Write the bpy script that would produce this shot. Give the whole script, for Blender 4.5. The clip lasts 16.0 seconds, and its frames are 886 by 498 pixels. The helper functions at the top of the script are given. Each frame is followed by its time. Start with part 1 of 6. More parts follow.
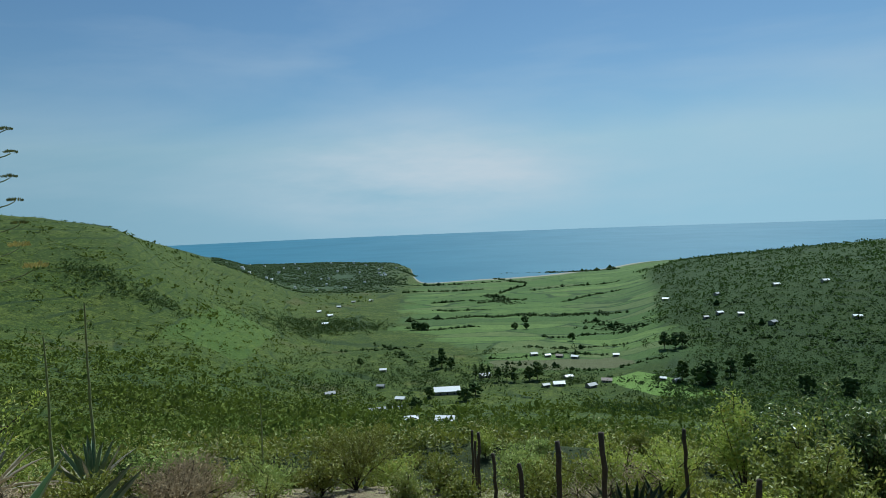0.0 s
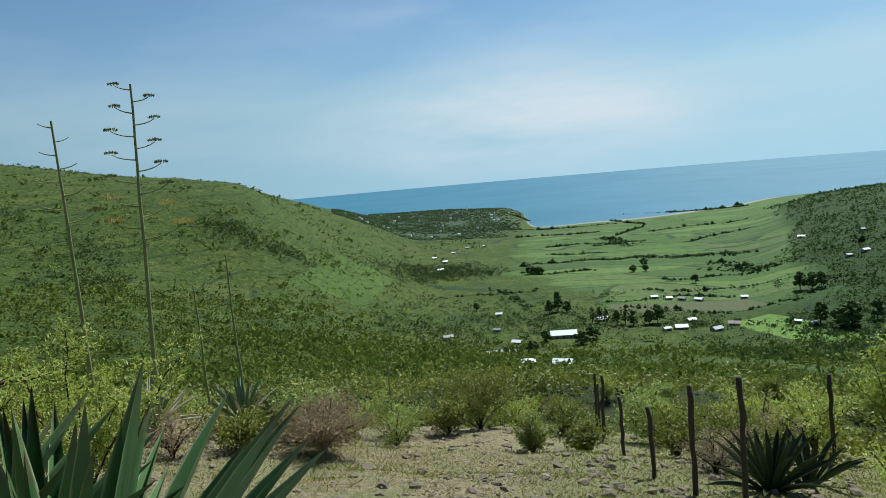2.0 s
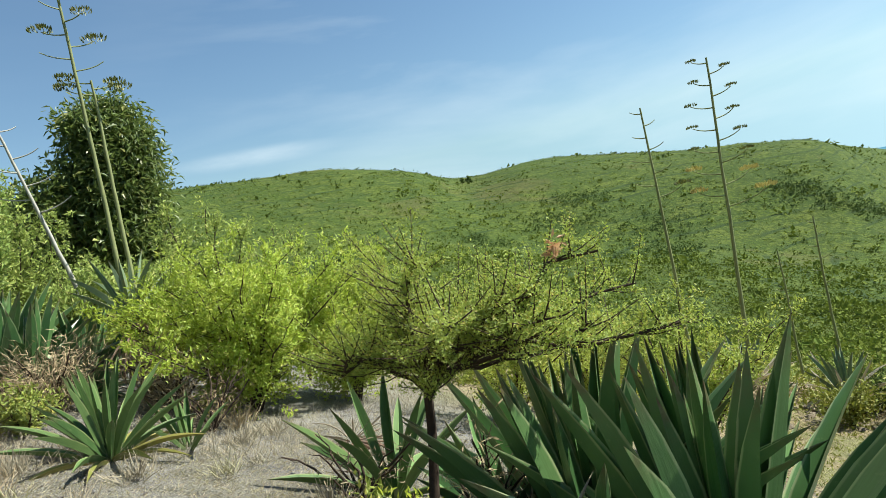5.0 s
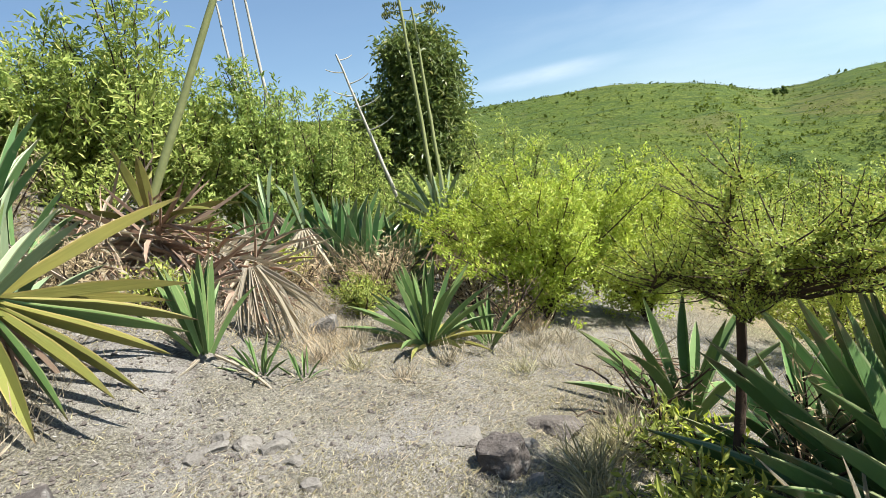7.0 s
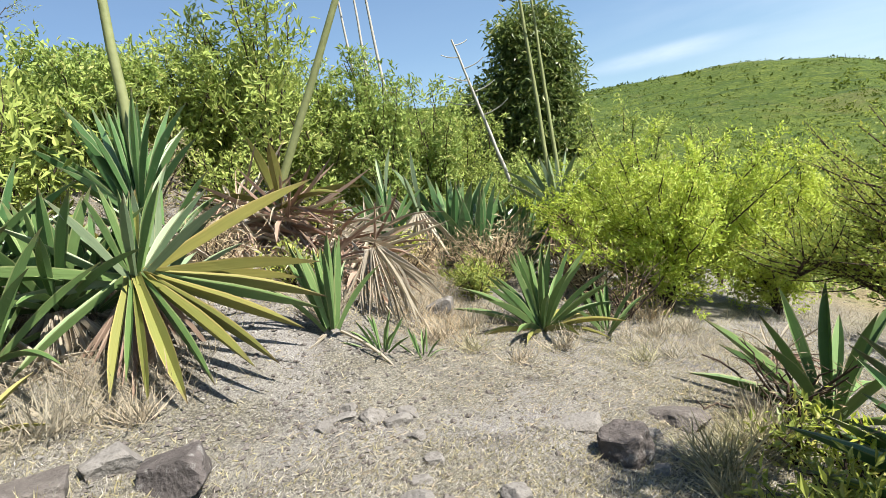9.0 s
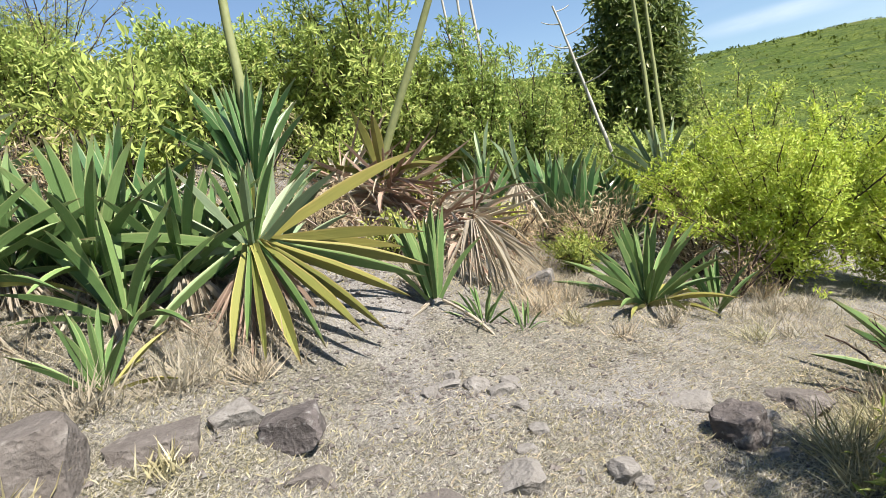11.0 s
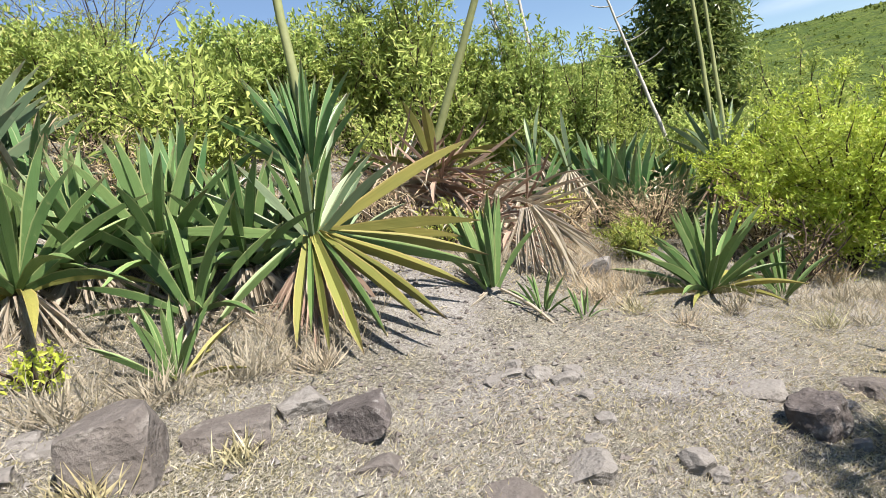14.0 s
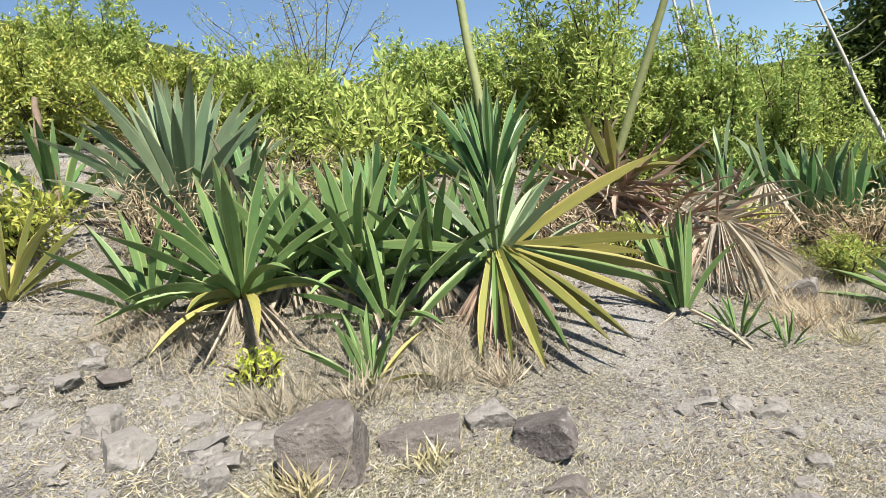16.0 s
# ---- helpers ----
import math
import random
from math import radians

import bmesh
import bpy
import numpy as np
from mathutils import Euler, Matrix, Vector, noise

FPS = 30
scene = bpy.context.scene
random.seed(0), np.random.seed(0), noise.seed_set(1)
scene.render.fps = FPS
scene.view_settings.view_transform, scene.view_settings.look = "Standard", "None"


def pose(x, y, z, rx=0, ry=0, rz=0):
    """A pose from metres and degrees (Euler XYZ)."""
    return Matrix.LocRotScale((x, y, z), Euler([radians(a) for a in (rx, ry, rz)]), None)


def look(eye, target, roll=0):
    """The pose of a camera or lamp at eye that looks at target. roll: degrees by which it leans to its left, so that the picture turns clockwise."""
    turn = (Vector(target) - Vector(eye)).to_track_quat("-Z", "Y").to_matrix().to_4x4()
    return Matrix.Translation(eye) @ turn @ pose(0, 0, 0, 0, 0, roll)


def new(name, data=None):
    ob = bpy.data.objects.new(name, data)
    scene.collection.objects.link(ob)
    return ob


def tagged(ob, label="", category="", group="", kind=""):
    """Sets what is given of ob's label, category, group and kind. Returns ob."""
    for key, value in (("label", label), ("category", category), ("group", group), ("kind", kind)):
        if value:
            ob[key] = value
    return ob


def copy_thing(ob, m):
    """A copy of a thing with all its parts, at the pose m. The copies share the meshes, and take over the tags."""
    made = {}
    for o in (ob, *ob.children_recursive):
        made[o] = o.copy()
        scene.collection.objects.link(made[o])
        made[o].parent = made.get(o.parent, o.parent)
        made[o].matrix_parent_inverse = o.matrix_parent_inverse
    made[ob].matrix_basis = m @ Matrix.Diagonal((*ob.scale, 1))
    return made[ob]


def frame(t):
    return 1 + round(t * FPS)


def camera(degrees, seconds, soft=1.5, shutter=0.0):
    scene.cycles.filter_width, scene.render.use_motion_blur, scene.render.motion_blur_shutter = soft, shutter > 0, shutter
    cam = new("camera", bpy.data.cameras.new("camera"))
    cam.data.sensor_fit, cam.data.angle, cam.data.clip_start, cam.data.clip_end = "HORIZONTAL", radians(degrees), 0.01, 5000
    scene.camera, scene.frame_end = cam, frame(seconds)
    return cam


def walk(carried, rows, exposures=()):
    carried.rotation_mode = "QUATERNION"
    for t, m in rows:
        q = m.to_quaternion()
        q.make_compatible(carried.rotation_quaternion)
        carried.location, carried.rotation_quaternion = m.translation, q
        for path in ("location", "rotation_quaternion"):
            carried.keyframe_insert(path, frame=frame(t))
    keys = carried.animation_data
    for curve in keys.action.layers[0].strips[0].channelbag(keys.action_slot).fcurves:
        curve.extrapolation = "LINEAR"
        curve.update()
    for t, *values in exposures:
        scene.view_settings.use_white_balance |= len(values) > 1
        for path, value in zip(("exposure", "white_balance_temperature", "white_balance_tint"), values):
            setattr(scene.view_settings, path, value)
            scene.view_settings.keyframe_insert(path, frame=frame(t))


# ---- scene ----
cam = camera(69.6, 16.0, soft=0.5)
PATH = (  # seconds, place, turn in degrees
    (0, -0.001, 0.005, 1.600, 87.33, 2.29, -0.10),
    (0.5, -0.014, 0.019, 1.602, 85.87, 1.60, 0.56),
    (1, -0.031, -0.004, 1.600, 84.34, 2.71, 2.02),
    (1.5, -0.056, 0.007, 1.589, 83.24, 4.44, 6.42),
    (2, -0.098, 0.044, 1.591, 83.05, 4.99, 9.82),
    (2.5, -0.139, 0.033, 1.577, 83.15, 6.32, 14.91),
    (3, -0.141, -0.000, 1.564, 84.87, 7.78, 22.64),
    (3.5, -0.086, -0.083, 1.584, 85.03, 9.54, 30.51),
    (4, -0.076, -0.137, 1.591, 85.48, 10.97, 38.10),
    (4.5, -0.099, -0.226, 1.611, 86.81, 13.02, 47.33),
    (5, -0.196, -0.285, 1.614, 87.97, 12.48, 57.96),
    (5.2, -0.252, -0.290, 1.606, 88.34, 12.62, 61.57),
    (7.3, -0.213, -0.422, 1.606, 85.53, 10.90, 85.34),
    (7.5, -0.216, -0.432, 1.603, 85.33, 10.76, 86.21),
    (8, -0.227, -0.449, 1.604, 85.63, 10.75, 89.26),
    (8.5, -0.215, -0.447, 1.593, 86.07, 10.92, 91.01),
    (9, -0.213, -0.484, 1.598, 86.71, 10.97, 93.53),
    (9.5, -0.209, -0.476, 1.604, 86.86, 12.14, 97.02),
    (10, -0.216, -0.503, 1.608, 87.06, 11.52, 98.05),
    (10.2, -0.207, -0.507, 1.605, 87.39, 11.31, 99.32),
    (12.3, -0.219, -0.623, 1.591, 84.42, 10.93, 103.91),
    (12.5, -0.218, -0.615, 1.592, 84.67, 11.08, 103.73),
    (13, -0.219, -0.609, 1.594, 84.93, 11.71, 103.72),
    (13.5, -0.219, -0.617, 1.599, 85.21, 11.65, 104.55),
    (14, -0.211, -0.629, 1.599, 85.87, 12.08, 106.14),
    (14.5, -0.212, -0.634, 1.600, 85.77, 12.05, 106.72),
    (15, -0.201, -0.646, 1.610, 86.39, 12.13, 110.25),
    (15.5, -0.181, -0.663, 1.621, 88.47, 11.75, 115.75),
    (16, -0.164, -0.699, 1.641, 90.04, 11.47, 121.52),
)
EXPOSURES = ((0, 0.05, 5500, -3), (1.0, 0.10, 5600, -3), (2.0, 0.36, 5800, 0), (3.5, 0.64, 6100, 1), (5.0, 1.05, 6350, 1), (7.3, 1.36, 6500, 8), (10.0, 1.38, 6500, 10), (12.5, 1.38, 6500, 13), (14.5, 1.38, 6500, 13), (16.0, 1.38, 6500, 10))
walk(cam, [(t, pose(x, y, z, rx, ry, rz)) for t, x, y, z, rx, ry, rz in PATH], EXPOSURES)

# ---- light: a high sun behind the right shoulder, thin cirrus over the sea ----
SUN_BEARING, SUN_HEIGHT = -24.0, 50.0     # bearings run to the left from +y


def heading(b):
    return Vector((-math.sin(radians(b)), math.cos(radians(b)), 0))


sun_way = heading(SUN_BEARING) * math.cos(radians(SUN_HEIGHT)) + Vector((0, 0, math.sin(radians(SUN_HEIGHT))))
sun = new("sun", bpy.data.lights.new("sun", "SUN"))
sun.data.energy, sun.data.angle, sun.data.color = 5.0, radians(0.55), (1.0, 0.955, 0.89)
sun.matrix_world = look(sun_way * 50, (0, 0, 0))

world = bpy.data.worlds.new("sky")
scene.world = world
world.use_nodes = True
wn, wl = world.node_tree.nodes, world.node_tree.links
wn.clear()


def wnode(kind, **values):
    n = wn.new(kind)
    for k, val in values.items():
        n.inputs[int(k[1:])].default_value = val
    return n


w_coord = wn.new("ShaderNodeTexCoord")
w_split = wn.new("ShaderNodeSeparateXYZ")
w_floor = wnode("ShaderNodeMath", i1=0.115)
w_floor.operation = "MAXIMUM"
w_join = wn.new("ShaderNodeCombineXYZ")
wl.new(w_coord.outputs["Generated"], w_split.inputs[0])
wl.new(w_split.outputs["Z"], w_floor.inputs[0])
wl.new(w_split.outputs["X"], w_join.inputs[0])
wl.new(w_split.outputs["Y"], w_join.inputs[1])
wl.new(w_floor.outputs[0], w_join.inputs[2])
w_sky = wn.new("ShaderNodeTexSky")
w_sky.sky_type, w_sky.sun_disc = "NISHITA", False
w_sky.sun_elevation, w_sky.sun_rotation = radians(SUN_HEIGHT), radians(-SUN_BEARING)
w_sky.altitude, w_sky.air_density, w_sky.dust_density, w_sky.ozone_density = 0, 1.2, 0.15, 3.7
wl.new(w_join.outputs[0], w_sky.inputs[0])
# cirrus: stretched veils, densest low over the sea
w_map = wn.new("ShaderNodeMapping")
w_map.inputs["Scale"].default_value = (1.0, 1.0, 4.5)
w_map.inputs["Rotation"].default_value = (radians(6), radians(-8), 0)
wl.new(w_coord.outputs["Generated"], w_map.inputs[0])
w_veil = wnode("ShaderNodeTexNoise", i2=1.7, i3=6.0, i4=0.52)
w_veil.inputs["Distortion"].default_value = 0.35
wl.new(w_map.outputs[0], w_veil.inputs["Vector"])
w_ramp = wn.new("ShaderNodeMapRange")
for k, val in (("From Min", 0.47), ("From Max", 0.72), ("To Min", 0.0), ("To Max", 0.26)):
    w_ramp.inputs[k].default_value = val
wl.new(w_veil.outputs[0], w_ramp.inputs[0])
w_aside = wn.new("ShaderNodeMapRange")
for k, val in (("From Min", 0.10), ("From Max", 0.45), ("To Min", 0.06), ("To Max", 1.0)):
    w_aside.inputs[k].default_value = val
wl.new(w_split.outputs["Y"], w_aside.inputs[0])
w_thin = wn.new("ShaderNodeMath")
w_thin.operation = "MULTIPLY"
wl.new(w_ramp.outputs[0], w_thin.inputs[0])
wl.new(w_aside.outputs[0], w_thin.inputs[1])
# a broad bank of cloud over the sea and a thin streak above the hill, both wide and flat
def cloud_bank(b, up, squash, reach, most):
    mul = wn.new("ShaderNodeVectorMath")
    mul.operation = "MULTIPLY"
    mul.inputs[1].default_value = (1, 1, squash)
    dist = wn.new("ShaderNodeVectorMath")
    dist.operation = "DISTANCE"
    c = heading(b) * math.cos(radians(up))
    dist.inputs[1].default_value = (c.x, c.y, math.sin(radians(up)) * squash)
    rng_ = wn.new("ShaderNodeMapRange")
    rng_.interpolation_type = "SMOOTHSTEP"
    for k, val in (("From Min", reach), ("From Max", reach * 0.15), ("To Min", 0.0), ("To Max", most)):
        rng_.inputs[k].default_value = val
    wl.new(w_coord.outputs["Generated"], mul.inputs[0])
    wl.new(mul.outputs[0], dist.inputs[0])
    wl.new(dist.outputs["Value"], rng_.inputs[0])
    return rng_


w_bank1, w_streak = cloud_bank(1, 4.0, 3.6, 0.43, 0.85), cloud_bank(73, 9.3, 9.0, 0.16, 0.4)
w_bank2 = wn.new("ShaderNodeMath")
w_bank2.operation = "ADD"
wl.new(w_bank1.outputs[0], w_bank2.inputs[0])
wl.new(w_streak.outputs[0], w_bank2.inputs[1])
w_tuft = wnode("ShaderNodeTexNoise", i2=3.2, i3=7.0, i4=0.6)
wl.new(w_map.outputs[0], w_tuft.inputs["Vector"])
w_tuft2 = wn.new("ShaderNodeMapRange")
for k, val in (("From Min", 0.28), ("From Max", 0.66)):
    w_tuft2.inputs[k].default_value = val
wl.new(w_tuft.outputs[0], w_tuft2.inputs[0])
w_mul = wn.new("ShaderNodeMath")
w_mul.operation = "MULTIPLY"
wl.new(w_bank2.outputs[0], w_mul.inputs[0])
wl.new(w_tuft2.outputs[0], w_mul.inputs[1])
w_sum = wn.new("ShaderNodeMath")
w_sum.operation, w_sum.use_clamp = "ADD", True
wl.new(w_thin.outputs[0], w_sum.inputs[0])
wl.new(w_mul.outputs[0], w_sum.inputs[1])
w_mix = wn.new("ShaderNodeMixRGB")
w_mix.inputs[2].default_value = (9.0, 9.2, 9.6, 1)
wl.new(w_sum.outputs[0], w_mix.inputs[0])
wl.new(w_sky.outputs[0], w_mix.inputs[1])
w_back = wnode("ShaderNodeBackground", i1=0.062)
w_out = wn.new("ShaderNodeOutputWorld")
wl.new(w_mix.outputs[0], w_back.inputs[0])
wl.new(w_back.outputs[0], w_out.inputs[0])

# ---- materials ----


class Mat:
    """A small node builder: a principled surface with mixed noise colours, bump and an optional translucent share."""

    def __init__(self, name, rough=0.8, spec=0.3, metal=0.0):
        self.m = bpy.data.materials.new(name)
        self.m.use_nodes = True
        self.n, self.l = self.m.node_tree.nodes, self.m.node_tree.links
        self.bsdf = self.n["Principled BSDF"]
        self.out = self.n["Material Output"]
        self.set(self.bsdf, Roughness=rough, Metallic=metal)
        self.bsdf.inputs["Specular IOR Level"].default_value = spec

    def set(self, node, **values):
        for k, val in values.items():
            sock = node.inputs[k.replace("_", " ")]
            if hasattr(val, "links") or hasattr(val, "is_linked"):
                self.l.new(val, sock)
            else:
                sock.default_value = val
        return node

    def pos(self):
        return self.n.new("ShaderNodeNewGeometry").outputs["Position"]

    def obj(self):
        return self.n.new("ShaderNodeTexCoord").outputs["Object"]

    def noise(self, scale, detail=4.0, rough=0.55, vec=None, warp=0.0):
        t = self.set(self.n.new("ShaderNodeTexNoise"), Scale=scale, Detail=detail, Roughness=rough, Distortion=warp)
        self.l.new(vec or self.pos(), t.inputs["Vector"])
        return t.outputs[0]

    def cells(self, scale, vec=None, feature="F1"):
        t = self.n.new("ShaderNodeTexVoronoi")
        t.feature = feature
        t.inputs["Scale"].default_value = scale
        self.l.new(vec or self.pos(), t.inputs["Vector"])
        return t

    def step(self, value, lo, hi, a=0.0, b=1.0):
        t = self.set(self.n.new("ShaderNodeMapRange"), **{"From Min": lo, "From Max": hi, "To Min": a, "To Max": b})
        self.l.new(value, t.inputs[0])
        return t.outputs[0]

    def math(self, op, a, b=0.0):
        t = self.n.new("ShaderNodeMath")
        t.operation = op
        for i, val in enumerate((a, b)):
            if hasattr(val, "is_linked"):
                self.l.new(val, t.inputs[i])
            else:
                t.inputs[i].default_value = val
        return t.outputs[0]

    def mix(self, fac, a, b, mode="MIX"):
        t = self.n.new("ShaderNodeMixRGB")
        t.blend_type = mode
        for i, val in enumerate((fac, a, b)):
            if hasattr(val, "is_linked"):
                self.l.new(val, t.inputs[i])
            else:
                t.inputs[i].default_value = (*val, 1) if i else val
        return t.outputs[0]

    def island(self):
        return self.n.new("ShaderNodeNewGeometry").outputs["Random Per Island"]

    def each(self):
        return self.n.new("ShaderNodeObjectInfo").outputs["Random"]

    def colour(self, sock):
        self.l.new(sock, self.bsdf.inputs["Base Color"])
        return self

    def bump(self, height, strength=0.4, distance=0.02):
        t = self.set(self.n.new("ShaderNodeBump"), Strength=strength, Distance=distance)
        self.l.new(height, t.inputs["Height"])
        self.l.new(t.outputs[0], self.bsdf.inputs["Normal"])
        return self

    def glow_through(self, colour, share):
        """Light that passes through a thin leaf."""
        tr = self.n.new("ShaderNodeBsdfTranslucent")
        if hasattr(colour, "is_linked"):
            self.l.new(colour, tr.inputs[0])
        else:
            tr.inputs[0].default_value = (*colour, 1)
        mx = self.n.new("ShaderNodeMixShader")
        mx.inputs[0].default_value = share
        self.l.new(self.bsdf.outputs[0], mx.inputs[1])
        self.l.new(tr.outputs[0], mx.inputs[2])
        self.l.new(mx.outputs[0], self.out.inputs[0])
        return self


def leaf_mat(name, dark, light, tip=None, rough=0.5, share=0.3, spec=0.4):
    m = Mat(name, rough, spec)
    c = m.mix(m.island(), dark, light)
    if tip:
        c = m.mix(m.step(m.math("FRACT", m.math("MULTIPLY", m.island(), 17.3)), 0.82, 0.92), c, tip)
    c = m.mix(m.step(m.noise(1.3, 3), 0.35, 0.7, 0, 0.45), c, [v * 0.55 for v in light])
    c = m.mix(m.step(m.each(), 0.0, 1.0, 0.0, 0.4), c, [light[0] * 1.1, light[1] * 0.92, light[2] * 0.8])
    m.colour(c)
    m.glow_through(m.mix(0.5, c, [min(1, v * 1.8) for v in light]), share)
    return m.m


def bark_mat(name, a, b, scale=14):
    m = Mat(name, 0.9, 0.2)
    n = m.noise(scale, 6, 0.7, m.obj())
    m.colour(m.mix(n, a, b)).bump(n, 0.6, 0.02)
    return m.m


def rock_mat(name, a, b, c, darkening=0.5):
    m = Mat(name, 0.92, 0.25)
    n, k = m.noise(5, 8, 0.65, m.obj(), 0.4), m.noise(28, 6, 0.7, m.obj())
    col = m.mix(m.step(n, 0.35, 0.7), a, b)
    col = m.mix(m.step(m.noise(7, 6, 0.6, m.obj(), 1.6), 0.56, 0.66, 0, 0.7), col, c)
    # the fine noise's lows and the pits are mixed towards a darker tone
    col = m.mix(m.step(k, 0.3, 0.75, darkening, 0.0), col, [v * 0.45 for v in a])
    pit = m.step(m.cells(34, m.obj()).outputs["Distance"], 0.0, 0.45)
    m.colour(m.mix(m.step(pit, 0.35, 0.0, 0, darkening), col, [v * 0.35 for v in a])).bump(m.math("ADD", m.math("ADD", n, m.math("MULTIPLY", pit, 0.25)), m.math("MULTIPLY", k, 0.7)), 0.9, 0.022)
    return m.m


MAT = dict(
    scrub=leaf_mat("hill_scrub", (0.050, 0.077, 0.012), (0.130, 0.163, 0.031), rough=0.8, share=0.15, spec=0.1),
    thicket=leaf_mat("thicket_leaf", (0.056, 0.094, 0.012), (0.144, 0.188, 0.029), rough=0.8, share=0.15, spec=0.1),
    copse=leaf_mat("copse_leaf", (0.041, 0.076, 0.021), (0.106, 0.152, 0.041), rough=0.8, share=0.1, spec=0.1),
    wood=leaf_mat("dark_woodland", (0.024, 0.056, 0.013), (0.054, 0.093, 0.021), rough=0.8, share=0.25, spec=0.1),
    slope=leaf_mat("slope_shrub_leaf", (0.068, 0.102, 0.013), (0.242, 0.264, 0.038), (0.277, 0.243, 0.054), rough=0.6, share=0.2),
    lichen=rock_mat("dark_rubble", (0.162, 0.128, 0.086), (0.304, 0.247, 0.171), (0.419, 0.356, 0.259)),
    shrub=leaf_mat("shrub_leaf", (0.085, 0.135, 0.022), (0.320, 0.360, 0.070), (0.416, 0.368, 0.088), share=0.25),
    hedge=leaf_mat("hedge_leaf", (0.085, 0.150, 0.030), (0.350, 0.430, 0.115), (0.416, 0.4, 0.144), rough=0.62, share=0.25, spec=0.22),
    bright=leaf_mat("lime_leaf", (0.189, 0.283, 0.027), (0.444, 0.518, 0.072), (0.585, 0.566, 0.128), share=0.32),
    acacia=leaf_mat("acacia_leaf", (0.140, 0.210, 0.030), (0.370, 0.430, 0.078), (0.384, 0.304, 0.056), share=0.35),
    mango=leaf_mat("mango_leaf", (0.034, 0.070, 0.018), (0.150, 0.205, 0.055), (0.34, 0.32, 0.10), rough=0.4),
    dry=leaf_mat("dry_brush", (0.180, 0.138, 0.080), (0.450, 0.375, 0.240), rough=0.9, share=0.15, spec=0.1),
    straw=leaf_mat("straw", (0.206, 0.172, 0.115), (0.413, 0.372, 0.281), rough=0.9, share=0.2, spec=0.1),
    turf=leaf_mat("short_grass", (0.115, 0.110, 0.050), (0.440, 0.405, 0.245), (0.56, 0.52, 0.36), rough=0.85, share=0.2, spec=0.1),
    mat=leaf_mat("matted_grass", (0.147, 0.145, 0.101), (0.446, 0.427, 0.364), (0.568, 0.543, 0.515), rough=0.85, share=0.2, spec=0.1),
    bark=bark_mat("grey_bark", (0.08, 0.06, 0.044), (0.176, 0.144, 0.112)),
    twig=bark_mat("dark_twig", (0.036, 0.024, 0.018), (0.08, 0.056, 0.04)),
    post=bark_mat("weathered_post", (0.036, 0.027, 0.021), (0.096, 0.076, 0.06), 22),
    rock=rock_mat("brown_basalt", (0.108, 0.092, 0.08), (0.192, 0.168, 0.148), (0.272, 0.248, 0.216)),
    streaked=rock_mat("streaked_rock", (0.068, 0.058, 0.052), (0.168, 0.144, 0.132), (0.4, 0.384, 0.352)),
    pale=rock_mat("pale_stone", (0.168, 0.153, 0.134), (0.250, 0.231, 0.206), (0.312, 0.293, 0.268), 0.3),
    ember=leaf_mat("dry_orange_leaf", (0.336, 0.176, 0.072), (0.48, 0.304, 0.152)),
)

# ---- building helpers ----
# ---- the lie of the land: heights by bearing (to the left from +y) and distance ----
REACH = (30, 80, 180, 350, 650, 1000, 1400)
RIGHT_HILL = ((-60, (-10, -26, -55, -75, -30, -10, -10)), (-35, (-10, -26.5, -57, -86, -49.5, -49, -75)),
              (-22, (-9.5, -26, -57, -89, -78, -72, -100)), (-14, (-9.3, -25.5, -56, -94, -101, -101, -112)))
VALLEY = ((-4, (-9.1, -25.3, -54.8, -92, -101, -105.5, -118)), (1.5, (-9, -25.2, -54.5, -92, -101, -105.3, -122)),
          (4.5, (-9, -25, -54, -91, -100, -103, -92)), (12, (-8.9, -24.4, -51.7, -85.7, -98, -96, -84)))
LEFT_HILL = ((18, (-8.7, -23.5, -47, -73, -72, -55, -78)), (22, (-8.5, -22.9, -44, -60, -42, -30, -90)),
             (28, (-8.3, -21.5, -41.6, -50.7, 8, 8, -60)), (36, (-8, -20.5, -36.7, -38.3, 20.5, 27, -20)),
             (50, (-6.5, -16, -28.5, -23, 43.8, 62, 40)), (54.7, (-5.6, -14.3, -24, -12, 39, 63, 60)))
UPHILL = ((60, (-4.9, -12.5, -18, 0, 64, 80, 85)), (68, (-3, -9.5, -12, 14, 81, 100, 100)), (82, (0, -3, 3, 31, 92, 128, 130)),
          (120, (6, 19, 45, 85, 140, 190, 190)), (150, (9.5, 34, 64, 100, 150, 190, 190)), (180, (11, 37, 68, 110, 170, 200, 200)))
SEA = -109.8
SLOPE, ASCENT = 0.32, 170.0


def ease(a, b, v):
    t = np.clip((np.asarray(v, float) - a) / (b - a), 0, 1)
    return t * t * (3 - 2 * t)


def bend(xs, ys, at):
    """A smooth curve through knots, flat where it turns back (columns of ys are curves of their own)."""
    xs, ys = np.asarray(xs, float), np.asarray(ys, float)
    h, slope = np.diff(xs), np.diff(ys, axis=0) / np.diff(xs)[:, None]
    m = np.zeros_like(ys)
    same = slope[1:] * slope[:-1] > 0
    m[1:-1] = np.where(same, 2 * slope[1:] * slope[:-1] / np.where(same, slope[1:] + slope[:-1], 1), 0)
    m[0], m[-1] = slope[0], slope[-1]
    i = np.clip(np.searchsorted(xs, at) - 1, 0, len(xs) - 2)
    t = np.clip((at - xs[i]) / h[i], 0, 1)[:, None]
    k = h[i][:, None]
    return ((2 * t**3 - 3 * t**2 + 1) * ys[i] + (t**3 - 2 * t**2 + t) * k * m[i]
            + (3 * t**2 - 2 * t**3) * ys[i + 1] + (t**3 - t**2) * k * m[i + 1])


